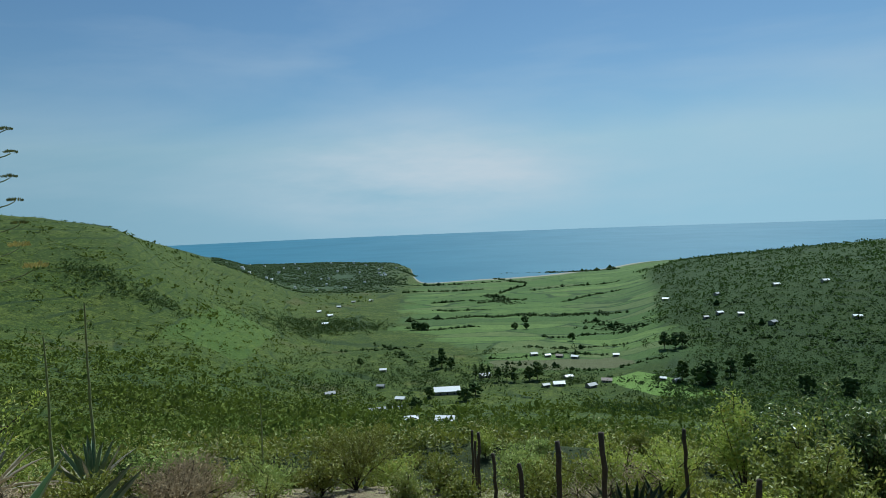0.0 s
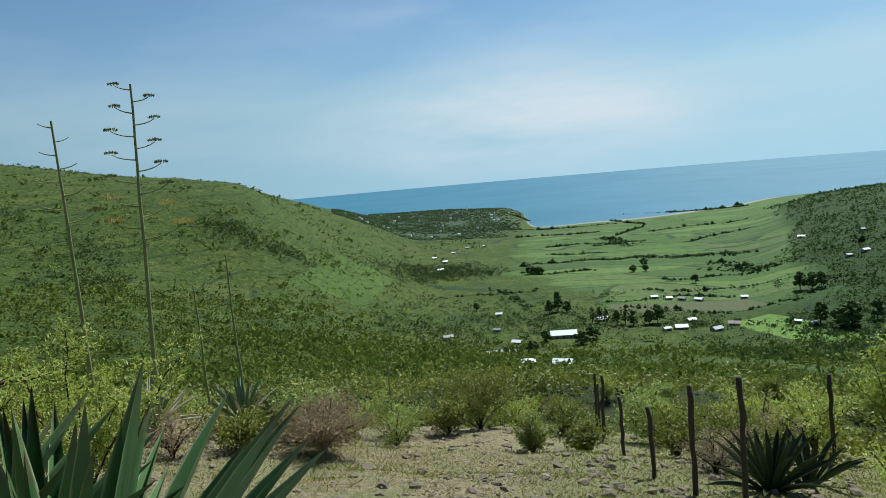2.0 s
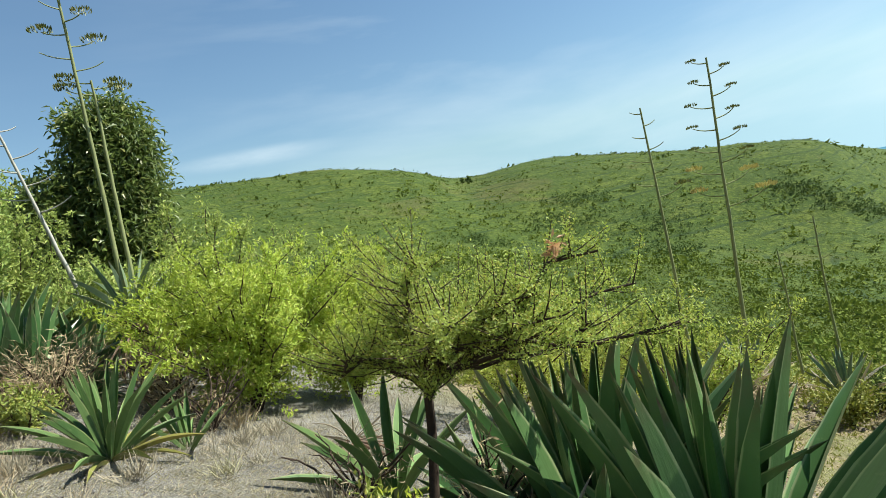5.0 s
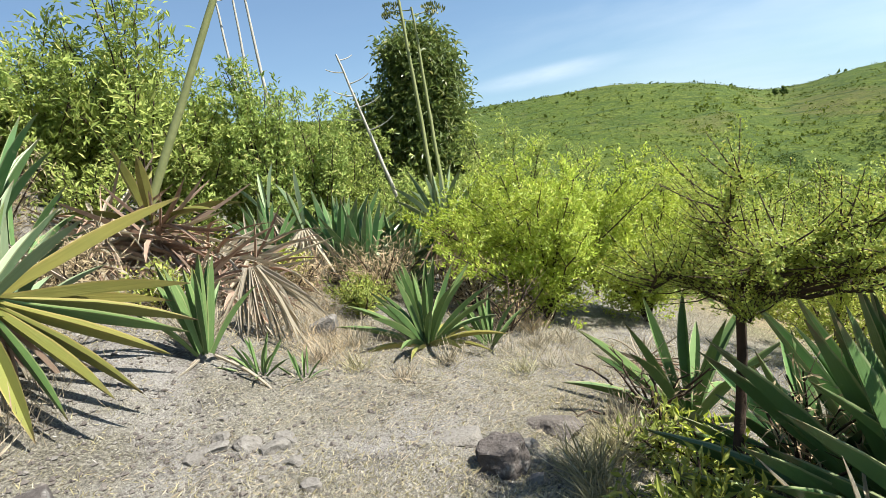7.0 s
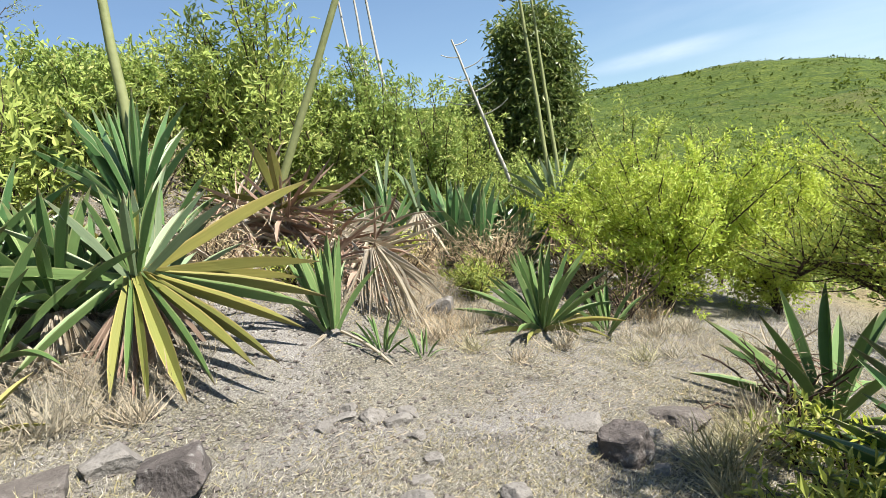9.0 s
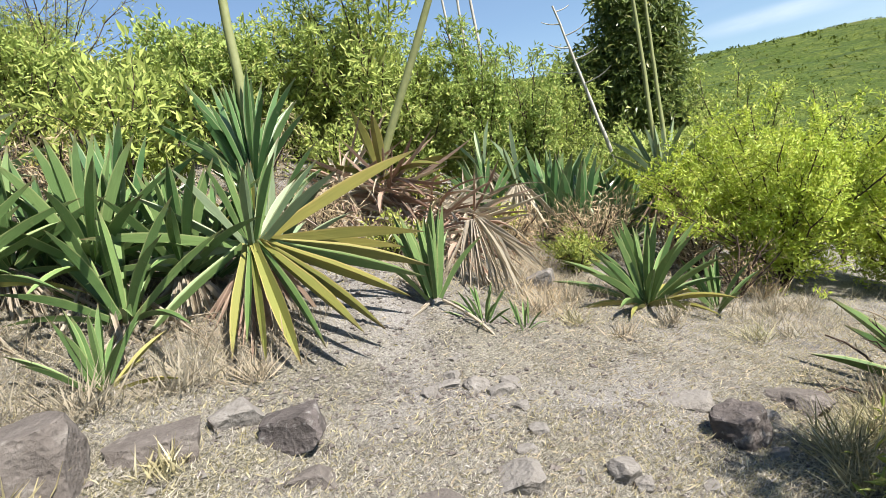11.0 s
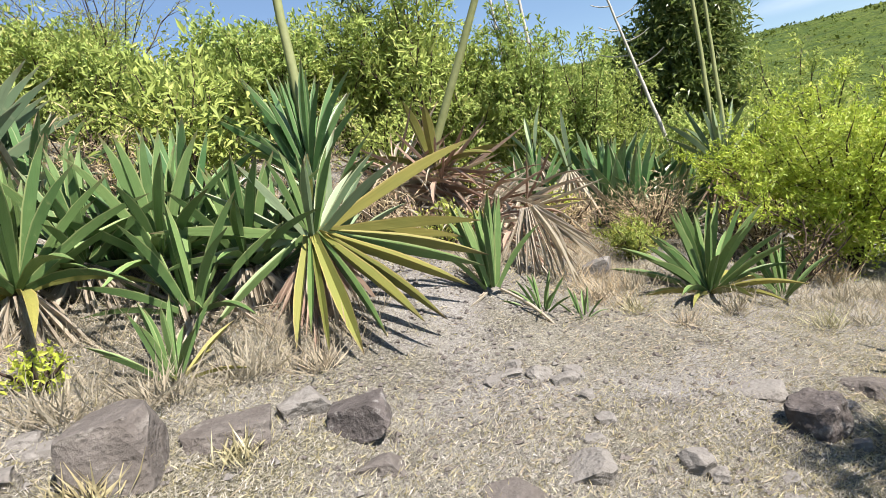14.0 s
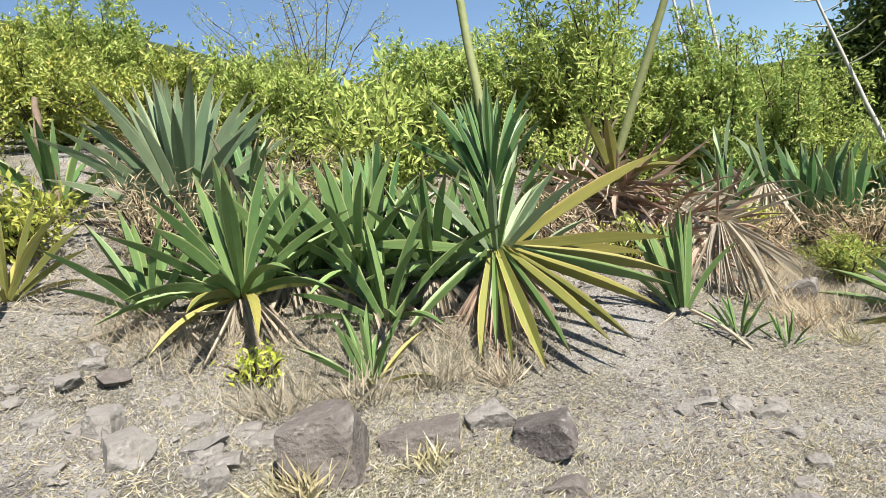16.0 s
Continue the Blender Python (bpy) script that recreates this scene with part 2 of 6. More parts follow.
SPURS = RIGHT_HILL + VALLEY + LEFT_HILL + UPHILL
FINE_B = np.linspace(-60, 180, 481)
FINE_L = np.linspace(math.log(30), math.log(1400), 241)
_far = bend([s[0] for s in SPURS], [s[1] for s in SPURS], FINE_B)
FAR_Z = bend(np.log(REACH), _far.T, FINE_L).T


def ripple(x, y, size, seed=0):
    """Soft noise of about +-1, from a few crossing waves."""
    out = 0
    for k in range(6):
        a, p = 2.4 * k + seed * 1.7, 1.3 * k * k + seed * 2.1
        s = size * (1.0 + 0.37 * k) / 2
        out = out + np.sin((x * math.cos(a) + y * math.sin(a)) / s + p + 1.5 * np.sin((y * math.cos(a) - x * math.sin(a)) / (2.3 * s) + p))
    return out / 3.2


def ground(x, y):
    """Height of the ground at x, y (arrays)."""
    x, y = np.asarray(x, float), np.asarray(y, float)
    d = np.hypot(x, y) + 1e-6
    b = np.degrees(np.arctan2(-x, y))
    b = np.where(b < -60, np.where(b < -120, b + 360, -60), b)
    b = np.clip(np.where(b > 180, 180, b), -60, 180)
    fb, fl = (b + 60) / 0.5, np.clip((np.log(d) - FINE_L[0]) / (FINE_L[1] - FINE_L[0]), 0, 239.999)
    i, j = np.clip(fb.astype(int), 0, 479), fl.astype(int)
    u, w = fb - i, fl - j
    far = (FAR_Z[i, j] * (1 - u) + FAR_Z[i + 1, j] * u) * (1 - w) + (FAR_Z[i, j + 1] * (1 - u) + FAR_Z[i + 1, j + 1] * u) * w
    far = far + ease(80, 300, d) * (1.7 * ripple(x, y, 60) + 0.9 * ripple(x, y, 22, 3) + 0.45 * ripple(x, y, 9, 6) - 1.6 * np.exp(-3.5 * np.abs(ripple(x, y, 75, 8)))) * (1 - 0.85 * ease(-85, -95, far))
    far = far + (-125 - far) * ease(1400, 1750, d) * (far < 10) + (-125 - far) * ease(1500, 3000, d) * (far >= 10)
    near = SLOPE * (-x * math.sin(radians(ASCENT)) + y * math.cos(radians(ASCENT)))
    bank = ease(98, 116, b) * (0.22 * ease(3.9, 4.9, d) + 0.55 * ease(5.5, 9, d))
    near = near + bank + (0.022 * ripple(x, y, 0.9, 5) + 0.05 * ripple(x, y, 3.0, 1)) * ease(0.5, 2.0, d)
    near = near + 0.07 * ripple(x, y, 0.7, 11) * ease(5.0, 6.5, y) + 0.05 * ripple(x, y, 0.3, 12) * ease(5.0, 6.5, y)
    return near + (far - near) * ease(13, 30, d)


def mesh_np(name, verts, faces, material, smooth=True):
    """A mesh from arrays: faces all of one size."""
    verts, faces = np.asarray(verts, np.float32), np.asarray(faces, np.int32)
    me = bpy.data.meshes.new(name)
    k = faces.shape[1]
    me.vertices.add(len(verts))
    me.vertices.foreach_set("co", verts.ravel())
    me.loops.add(faces.size)
    me.loops.foreach_set("vertex_index", faces.ravel())
    me.polygons.add(len(faces))
    me.polygons.foreach_set("loop_start", np.arange(0, faces.size, k, dtype=np.int32))
    me.polygons.foreach_set("loop_total", np.full(len(faces), k, np.int32))
    me.update(calc_edges=True)
    me.polygons.foreach_set("use_smooth", np.full(len(faces), smooth))
    me.materials.append(material)
    return me


def empty(name, x, y, z, turn=0.0):
    ob = new(name)
    ob.empty_display_size = 0.2
    ob.matrix_world = pose(x, y, z, 0, 0, turn)
    return ob


def part(name, data, parent, label="", m=None):
    """Links a mesh (or bmesh with a material) as one part under a thing."""
    ob = new(name, data)
    ob.parent = parent
    if m is not None:
        ob.matrix_basis = m
    return tagged(ob, label) if label else ob


def from_bm(name, bm, material, smooth=False):
    me = bpy.data.meshes.new(name)
    bm.to_mesh(me)
    bm.free()
    me.materials.append(material)
    if smooth:
        me.polygons.foreach_set("use_smooth", np.full(len(me.polygons), True))
    return me


def z_at(x, y):
    return float(ground(np.array([x]), np.array([y]))[0])


def spot(b, d):
    """Plan place at a bearing and distance."""
    return -d * math.sin(radians(b)), d * math.cos(radians(b))


def unit(v):
    return v / (np.linalg.norm(v, axis=-1, keepdims=True) + 1e-9)


def leaf_quads(base, way, up, length, width):
    """Folded lance-shaped leaves: four corners each."""
    n = len(base)
    way = unit(way)
    side = unit(np.cross(way, up))
    lift = np.cross(side, way)
    length, width = np.broadcast_to(length, n)[:, None], np.broadcast_to(width, n)[:, None]
    mid = base + way * length * 0.45
    v = np.stack([base, mid + side * width / 2 + lift * width * 0.15, base + way * length - lift * length * 0.12, mid - side * width / 2 + lift * width * 0.15], 1).reshape(-1, 3)
    return v, np.arange(4 * n).reshape(-1, 4)


def tubes(runs, sides=5):
    """Tapered tubes along runs of (points, radii), as quads."""
    vs, fs, at = [], [], 0
    ring = np.linspace(0, 2 * math.pi, sides, endpoint=False)
    for pts, rad in runs:
        pts = np.asarray(pts, float)
        way = unit(np.gradient(pts, axis=0))
        ref = np.where(np.abs(way[:, 2:3]) > 0.9, [[1.0, 0, 0]], [[0, 0, 1.0]])
        a = unit(np.cross(way, ref))
        b = np.cross(way, a)
        rad = np.asarray(rad, float)[:, None, None]
        v = pts[:, None] + rad * (a[:, None] * np.cos(ring)[None, :, None] + b[:, None] * np.sin(ring)[None, :, None])
        n = len(pts)
        i = at + np.arange(n - 1)[:, None] * sides + np.arange(sides)[None]
        j = at + np.arange(n - 1)[:, None] * sides + (np.arange(sides)[None] + 1) % sides
        fs.append(np.stack([i, j, j + sides, i + sides], -1).reshape(-1, 4))
        vs.append(v.reshape(-1, 3))
        at += n * sides
    return np.concatenate(vs), np.concatenate(fs)


_t = (1 + 5 ** 0.5) / 2
ICO_V = unit(np.array([(-1, _t, 0), (1, _t, 0), (-1, -_t, 0), (1, -_t, 0), (0, -1, _t), (0, 1, _t), (0, -1, -_t), (0, 1, -_t), (_t, 0, -1), (_t, 0, 1), (-_t, 0, -1), (-_t, 0, 1)]))
ICO_F = np.array([(0, 11, 5), (0, 5, 1), (0, 1, 7), (0, 7, 10), (0, 10, 11), (1, 5, 9), (5, 11, 4), (11, 10, 2), (10, 7, 6), (7, 1, 8),
                  (3, 9, 4), (3, 4, 2), (3, 2, 6), (3, 6, 8), (3, 8, 9), (4, 9, 5), (2, 4, 11), (6, 2, 10), (8, 6, 7), (9, 8, 1)])


OCT_V = np.array([(1, 0, 0), (-1, 0, 0), (0, 1, 0), (0, -1, 0), (0, 0, 1), (0, 0, -1)], float)
OCT_F = np.array([(0, 2, 4), (2, 1, 4), (1, 3, 4), (3, 0, 4), (2, 0, 5), (1, 2, 5), (3, 1, 5), (0, 3, 5)])


def clumps(rng, x, y, size, tall=0.8, sink=0.25, z=None, coarse=False):
    """Ragged low-cost bushes for far slopes."""
    n = len(x)
    body, faces = (OCT_V, OCT_F) if coarse else (ICO_V, ICO_F)
    k = len(body)
    z = ground(x, y) if z is None else z
    turn = rng.uniform(0, 6.28, n)
    v = np.broadcast_to(body, (n, k, 3)) * rng.uniform(0.55, 1.3, (n, k, 1))
    c, s = np.cos(turn)[:, None], np.sin(turn)[:, None]
    v = np.stack([v[..., 0] * c - v[..., 1] * s, v[..., 0] * s + v[..., 1] * c, v[..., 2]], -1)
    size = np.broadcast_to(size, n)
    tall = np.broadcast_to(tall, n)
    v = v * np.stack([size, size, size * tall], -1)[:, None] + np.stack([x, y, z + size * tall * (1 - sink * 2)], -1)[:, None]
    f = faces[None] + k * np.arange(n)[:, None, None]
    return v.reshape(-1, 3), f.reshape(-1, 3)


# ---- ground and sea ----
def ground_mat():
    m = Mat("hillside_ground", 0.95, 0.15)
    p = m.pos()
    split = m.n.new("ShaderNodeSeparateXYZ")
    m.l.new(p, split.inputs[0])
    flat = m.n.new("ShaderNodeCombineXYZ")
    m.l.new(split.outputs[0], flat.inputs[0])
    m.l.new(split.outputs[1], flat.inputs[1])
    leng = m.n.new("ShaderNodeVectorMath")
    leng.operation = "LENGTH"
    m.l.new(flat.outputs[0], leng.inputs[0])
    d = leng.outputs["Value"]
    # stony soil with straw close by
    n1, n2, n3 = m.noise(0.9, 5, 0.6), m.noise(7, 6, 0.65), m.noise(60, 5, 0.7)
    soil = m.mix(m.step(n2, 0.35, 0.65), (0.082, 0.074, 0.070), (0.200, 0.185, 0.175))
    soil = m.mix(m.step(m.noise(1.7, 6, 0.7, None, 0.7), 0.45, 0.53, 0, 0.8), soil, (0.33, 0.31, 0.285))
    soil = m.mix(m.step(n3, 0.50, 0.60, 0, 0.7), soil, (0.36, 0.34, 0.31))
    soil = m.mix(m.step(m.noise(150, 3, 0.6), 0.52, 0.58, 0, 0.8), soil, (0.045, 0.038, 0.032))
    peb = m.cells(38)
    soil = m.mix(m.math("MULTIPLY", m.step(peb.outputs["Distance"], 0.30, 0.22), m.step(m.noise(11, 3), 0.48, 0.55, 0, 0.9)), soil, (0.42, 0.40, 0.36))
    turf = m.mix(m.step(n3, 0.42, 0.58), (0.085, 0.076, 0.046), (0.36, 0.33, 0.235))
    turf = m.mix(m.step(m.noise(170, 3, 0.6), 0.5, 0.58, 0, 0.8), turf, (0.050, 0.044, 0.028))
    turf = m.mix(m.step(m.noise(2.6, 5, 0.7, None, 0.6), 0.54, 0.62, 0, 0.6), turf, (0.115, 0.100, 0.080))
    share = m.math("ADD", m.step(m.noise(0.55, 5, 0.65, None, 0.6), 0.42, 0.56, 0.05, 0.6), m.step(m.math("ADD", d, m.math("MULTIPLY", n1, 0.8)), 3.95, 3.45, 0, 0.4))
    near = m.mix(share, soil, turf)
    front = m.step(m.math("ADD", split.outputs[1], m.math("MULTIPLY", n1, 1.5)), 4.2, 6.0)
    earth = m.mix(m.step(n2, 0.35, 0.65), (0.156, 0.122, 0.066), (0.340, 0.273, 0.160))
    earth = m.mix(m.step(n3, 0.50, 0.60, 0, 0.7), earth, (0.381, 0.304, 0.175))
    earth = m.mix(m.step(m.noise(21, 4, 0.65), 0.52, 0.58, 0, 0.8), earth, (0.075, 0.058, 0.036))
    green = m.mix(m.step(n3, 0.40, 0.60), (0.098, 0.104, 0.036), (0.285, 0.272, 0.130))
    earth = m.mix(m.math("MAXIMUM", m.step(m.noise(0.75, 6, 0.7, None, 0.8), 0.50, 0.58, 0.05, 0.8), m.math("MULTIPLY", m.step(m.math("ADD", split.outputs[0], n1), -1.0, 0.6), m.step(m.noise(3.0, 5, 0.7), 0.38, 0.5, 0.4, 0.95))), earth, green)
    near = m.mix(front, near, earth)
    # scrub slopes: patches of sunlit grass, scrub and dark thicket
    def hard(scale, at, soft, most, detail=5, rough=0.65, warp=0.4):
        return m.step(m.noise(scale, detail, rough, None, warp), at - soft, at + soft, 0, most)

    hill = m.mix(hard(0.012, 0.5, 0.12, 1.0), (0.057, 0.090, 0.010), (0.109, 0.133, 0.020))
    hill = m.mix(hard(0.03, 0.53, 0.05, 0.75), hill, (0.114, 0.135, 0.025))
    hill = m.mix(hard(0.022, 0.55, 0.04, 0.7), hill, (0.038, 0.067, 0.010))
    hill = m.mix(hard(0.07, 0.53, 0.05, 0.7), hill, (0.035, 0.062, 0.010))
    hill = m.mix(hard(0.16, 0.50, 0.05, 0.65), hill, (0.044, 0.068, 0.011))
    hill = m.mix(hard(0.55, 0.50, 0.05, 0.7), hill, (0.026, 0.045, 0.009))
    hill = m.mix(hard(0.42, 0.57, 0.04, 0.6), hill, (0.120, 0.149, 0.028))
    hill = m.mix(hard(0.011, 0.62, 0.05, 0.55), hill, (0.114, 0.099, 0.039))
    hill = m.mix(m.step(split.outputs[0], 60, 150, 0, 0.8), hill, (0.024, 0.048, 0.010))
    seam = m.n.new("ShaderNodeTexWave")
    seam.wave_profile, seam.bands_direction = "SIN", "Z"
    m.set(seam, Scale=0.045, Distortion=9.0, Detail=3.0)
    seam.inputs["Detail Scale"].default_value = 0.12
    m.l.new(p, seam.inputs["Vector"])
    hill = m.mix(m.math("MULTIPLY", m.step(seam.outputs["Fac"], 0.07, 0.02), m.step(m.noise(0.02, 3), 0.42, 0.55, 0, 0.8)), hill, (0.024, 0.044, 0.013))
    # field strips on the valley floor, right of the foot of the left hill
    mp = m.n.new("ShaderNodeMapping")
    mp.inputs["Rotation"].default_value = (0, 0, radians(8))
    mp.inputs["Scale"].default_value = (0.0095, 0.031, 0)
    m.l.new(p, mp.inputs[0])
    cell = m.cells(1.0, mp.outputs[0])
    edge = m.cells(1.0, mp.outputs[0], "DISTANCE_TO_EDGE")
    tone = m.n.new("ShaderNodeSeparateXYZ")
    m.l.new(cell.outputs["Color"], tone.inputs[0])
    field = m.mix(tone.outputs[0], (0.070, 0.122, 0.026), (0.132, 0.190, 0.048))
    field = m.mix(m.step(tone.outputs[1], 0.72, 0.78, 0, 0.5), field, (0.125, 0.130, 0.058))
    field = m.mix(m.step(tone.outputs[2], 0.78, 0.82, 0, 0.6), field, (0.045, 0.085, 0.022))
    field = m.mix(hard(0.07, 0.52, 0.08, 0.5, 6, 0.75), field, (0.058, 0.105, 0.026))
    field = m.mix(hard(0.35, 0.56, 0.05, 0.4, 4), field, (0.040, 0.075, 0.020))
    field = m.mix(m.step(m.math("ADD", edge.outputs[0], m.math("MULTIPLY", m.noise(0.05, 4), 0.10)), 0.062, 0.08, 0.85, 0), field, (0.030, 0.056, 0.017))
    foot = m.math("ADD", m.step(split.outputs[1], 640, 410, -82, 0), m.math("ADD", m.math("MULTIPLY", m.noise(0.012, 6, 0.7), 170.0), -62.0))
    east = m.step(m.math("SUBTRACT", split.outputs[0], foot), 8, 24)
    low = m.math("MULTIPLY", m.math("MULTIPLY", m.step(split.outputs[2], -86, -92), m.step(split.outputs[1], 385, 410)), east)
    # nearer than 110 m the ground is darkened: shade between shrubs put into colour
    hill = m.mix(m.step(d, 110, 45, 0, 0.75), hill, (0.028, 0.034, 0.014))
    far = m.mix(low, hill, field)
    far = m.mix(m.step(split.outputs[2], SEA + 1.5, SEA + 0.6), far, (0.30, 0.28, 0.22))
    # headland ground turned bluish green, distance haze put into its colour
    far = m.mix(m.math("MULTIPLY", m.step(m.math("ADD", split.outputs[0], m.math("MULTIPLY", m.noise(0.02, 4, 0.6), 90.0)), 0, -110), m.step(split.outputs[1], 880, 1000)), far, (0.050, 0.078, 0.036))
    def plot(cx, cy, half_x, half_y, turn):
        q = m.n.new("ShaderNodeMapping")
        q.vector_type = "TEXTURE"
        q.inputs["Location"].default_value, q.inputs["Rotation"].default_value = (cx, cy, 0), (0, 0, radians(turn))
        m.l.new(p, q.inputs[0])
        w = m.n.new("ShaderNodeSeparateXYZ")
        m.l.new(q.outputs[0], w.inputs[0])
        wave = m.math("MULTIPLY", m.noise(0.05, 2), half_x * 0.5)
        a = m.step(m.math("ADD", m.math("ABSOLUTE", w.outputs[0]), wave), half_x * 1.25, half_x * 1.2)
        return m.math("MULTIPLY", a, m.step(m.math("ADD", m.math("ABSOLUTE", w.outputs[1]), wave), half_y * 1.25, half_y * 1.2))

    far = m.mix(m.math("MULTIPLY", plot(-150, 440, 22, 85, 9), 0.3), far, (0.095, 0.165, 0.030))
    far = m.mix(plot(112, 338, 13, 34, 16), far, (0.135, 0.215, 0.045))
    far = m.mix(m.math("MULTIPLY", plot(75, 415, 45, 22, 5), 0.7), far, (0.12, 0.112, 0.06))
    col = m.mix(m.step(m.math("ADD", d, m.math("MULTIPLY", n1, 14.0)), 22, 28), near, far)
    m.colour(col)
    b_near = m.math("ADD", m.math("MULTIPLY", n2, 0.7), m.math("MULTIPLY", n3, 0.6))
    m.bump(m.math("ADD", b_near, m.math("ADD", m.math("MULTIPLY", m.noise(3.1, 5, 0.65), 1.6), m.math("MULTIPLY", m.step(d, 30, 90, 0, 16), m.noise(0.55, 6, 0.75)))), 0.9, 0.06)
    return m.m


def ground_sheet():
    b = np.concatenate([np.linspace(-62, 182, 489), np.linspace(190, 290, 14)])
    d = np.concatenate([[0.002, 0.3], np.exp(np.linspace(math.log(0.6), math.log(1500), 290)), np.linspace(1600, 4960, 18)])
    bb, dd = np.meshgrid(np.radians(b), d, indexing="ij")
    x, y = -dd * np.sin(bb), dd * np.cos(bb)
    v = np.stack([x, y, ground(x, y)], -1).reshape(-1, 3)
    nb, nd = len(b), len(d)
    i, j = np.meshgrid(np.arange(nb), np.arange(nd - 1), indexing="ij")
    k = (i + 1) % nb
    f = np.stack([i * nd + j, i * nd + j + 1, k * nd + j + 1, k * nd + j], -1).reshape(-1, 4)
    f = f[:, ::-1]
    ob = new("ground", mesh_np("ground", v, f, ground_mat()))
    return tagged(ob, "stony hillside and green valley ground down to the sea", "ground", kind="structure")


ground_sheet()


def sea():
    m = Mat("sea", 0.55, 0.1)
    n = m.noise(0.004, 6, 0.6)
    m.colour(m.mix(m.step(n, 0.35, 0.65), (0.032, 0.132, 0.196), (0.048, 0.16, 0.228)))
    m.bump(m.noise(0.2, 5, 0.6), 0.3, 0.6)
    bm = bmesh.new()
    bmesh.ops.create_circle(bm, cap_ends=True, radius=4955, segments=256)
    ob = new("water", from_bm("water", bm, m.m))
    ob.location.z = SEA
    return tagged(ob, "calm blue open sea to the horizon", "sea", kind="structure")


sea()

# ---- far vegetation ----
def scatter(rng, n, b0, b1, d0, d1):
    """Points with an even density over the ground of a sector."""
    b = np.radians(rng.uniform(b0, b1, n))
    d = np.sqrt(rng.uniform(d0 * d0, d1 * d1, n))
    return -d * np.sin(b), d * np.cos(b)


def screen_scatter(rng, n, b0, b1, d0, d1):
    """Points thinning out with distance."""
    b = np.radians(rng.uniform(b0, b1, n))
    d = np.exp(rng.uniform(math.log(d0), math.log(d1), n))
    return -d * np.sin(b), d * np.cos(b)


def stuff(name, v, f, material, label, category):
    return tagged(new(name, mesh_np(name, v, f, material, False)), label, category, kind="stuff")


COPSES = ((-118, 590, 26), (-150, 640, 22), (-108, 640, 20), (-149, 585, 38), (-108, 606, 34), (-72, 606, 20), (-261, 316, 26), (-224, 270, 24), (-313, 286, 22), (-205, 400, 20), (-185, 412, 14), (-230, 405, 16),
          (-30, 372, 34), (20, 378, 26), (70, 372, 22), (-70, 330, 30), (105, 300, 40), (190, 330, 45), (-290, 210, 14), (-340, 330, 18))
def puffs(g, x, y, size, per, leaf, tall=0.7, z=None):
    """Bushes as loose domes of small leaf sprays: leaf is the spray's length as a share of the bush."""
    k = len(x)
    size = np.broadcast_to(size, k)
    dr = unit(g.normal(size=(k, per, 3)) * (1, 1, 0.8) + (0, 0, 0.45))
    p = np.stack([x, y, ground(x, y) if z is None else z], -1)[:, None] + dr * (size[:, None, None] * (1, 1, tall)) * g.uniform(0.35, 1.08, (k, per, 1))
    ln = (size[:, None] * leaf * g.uniform(0.6, 1.35, (k, per))).ravel()
    p, dr = p.reshape(-1, 3), dr.reshape(-1, 3)
    return leaf_quads(p, dr * 0.5 + g.normal(0, 0.8, p.shape), dr + g.normal(0, 0.35, p.shape) + (0, 0, 0.5), ln, ln * 0.7)


rng = np.random.default_rng(4)
x, y = screen_scatter(rng, 84000, 4, 98, 70, 950)
d = np.hypot(x, y)
keep = (0.8 * ripple(x, y, 35, 2) + 0.9 * ripple(x, y, 9, 7) > rng.uniform(-1.5, 1.8, len(x))) & ((ground(x, y) > -90) | (d < 330) | (x < -95))
x, y, d = x[keep], y[keep], d[keep]
close = d < 200
stuff("hill_scrub", *puffs(rng, x[close], y[close], np.exp(rng.normal(-0.5, 0.4, close.sum())) * (0.7 + d[close] / 420), 10, 0.55, 0.55), MAT["scrub"], "low green scrub covering the hillsides", "scrub")
stuff("hill_scrub", *puffs(rng, x[~close], y[~close], np.exp(rng.normal(-0.75, 0.5, (~close).sum())) * (0.7 + d[~close] / 420), 5, 0.85, 0.5), MAT["scrub"], "fine green scrub on the far hillsides", "scrub")
x, y = screen_scatter(rng, 9000, 3, 62, 75, 520)
keep = ((ground(x, y) > -88) | (np.hypot(x, y) < 330)) & (ripple(x, y, 22, 5) + 0.6 * ripple(x, y, 7, 1) > rng.uniform(-0.9, 1.5, len(x)))
x, y = x[keep], y[keep]
d = np.hypot(x, y)
stuff("hill_scrub", *puffs(rng, x, y, np.exp(rng.normal(0.0, 0.45, len(x))) * (0.7 + d / 330), 15, 0.48, 0.55), MAT["thicket"], "dense dark green thickets on the lower slopes", "scrub")
# darker copses
lx, ly = [], []
for px, py, pr in COPSES:
    k = int(pr * 6)
    lx.append(px + rng.normal(0, pr * 0.55, k))
    ly.append(py + rng.normal(0, pr * 0.7, k))
x, y = np.concatenate(lx), np.concatenate(ly)
stuff("copse", *puffs(rng, x, y, rng.uniform(1.0, 2.9, len(x)) * (0.7 + np.hypot(x, y) / 1200), 18, 0.45, 1.0), MAT["copse"], "dark clumps of trees in the valley and on the hill", "copse")
x, y = rng.uniform(-110, 190, 2600), rng.uniform(265, 480, 2600)
keep = (ripple(x, y, 45, 6) + 0.5 * ripple(x, y, 14, 9) > rng.uniform(-0.3, 1.5, 2600)) & (np.hypot((x + 1) / 10, (y - 328) / 14) > 1)
x, y = x[keep], y[keep]
stuff("copse", *puffs(rng, x, y, rng.uniform(1.2, 3.4, len(x)), 22, 0.38, 1.1), MAT["copse"], "dark green trees scattered round the hamlet", "copse")
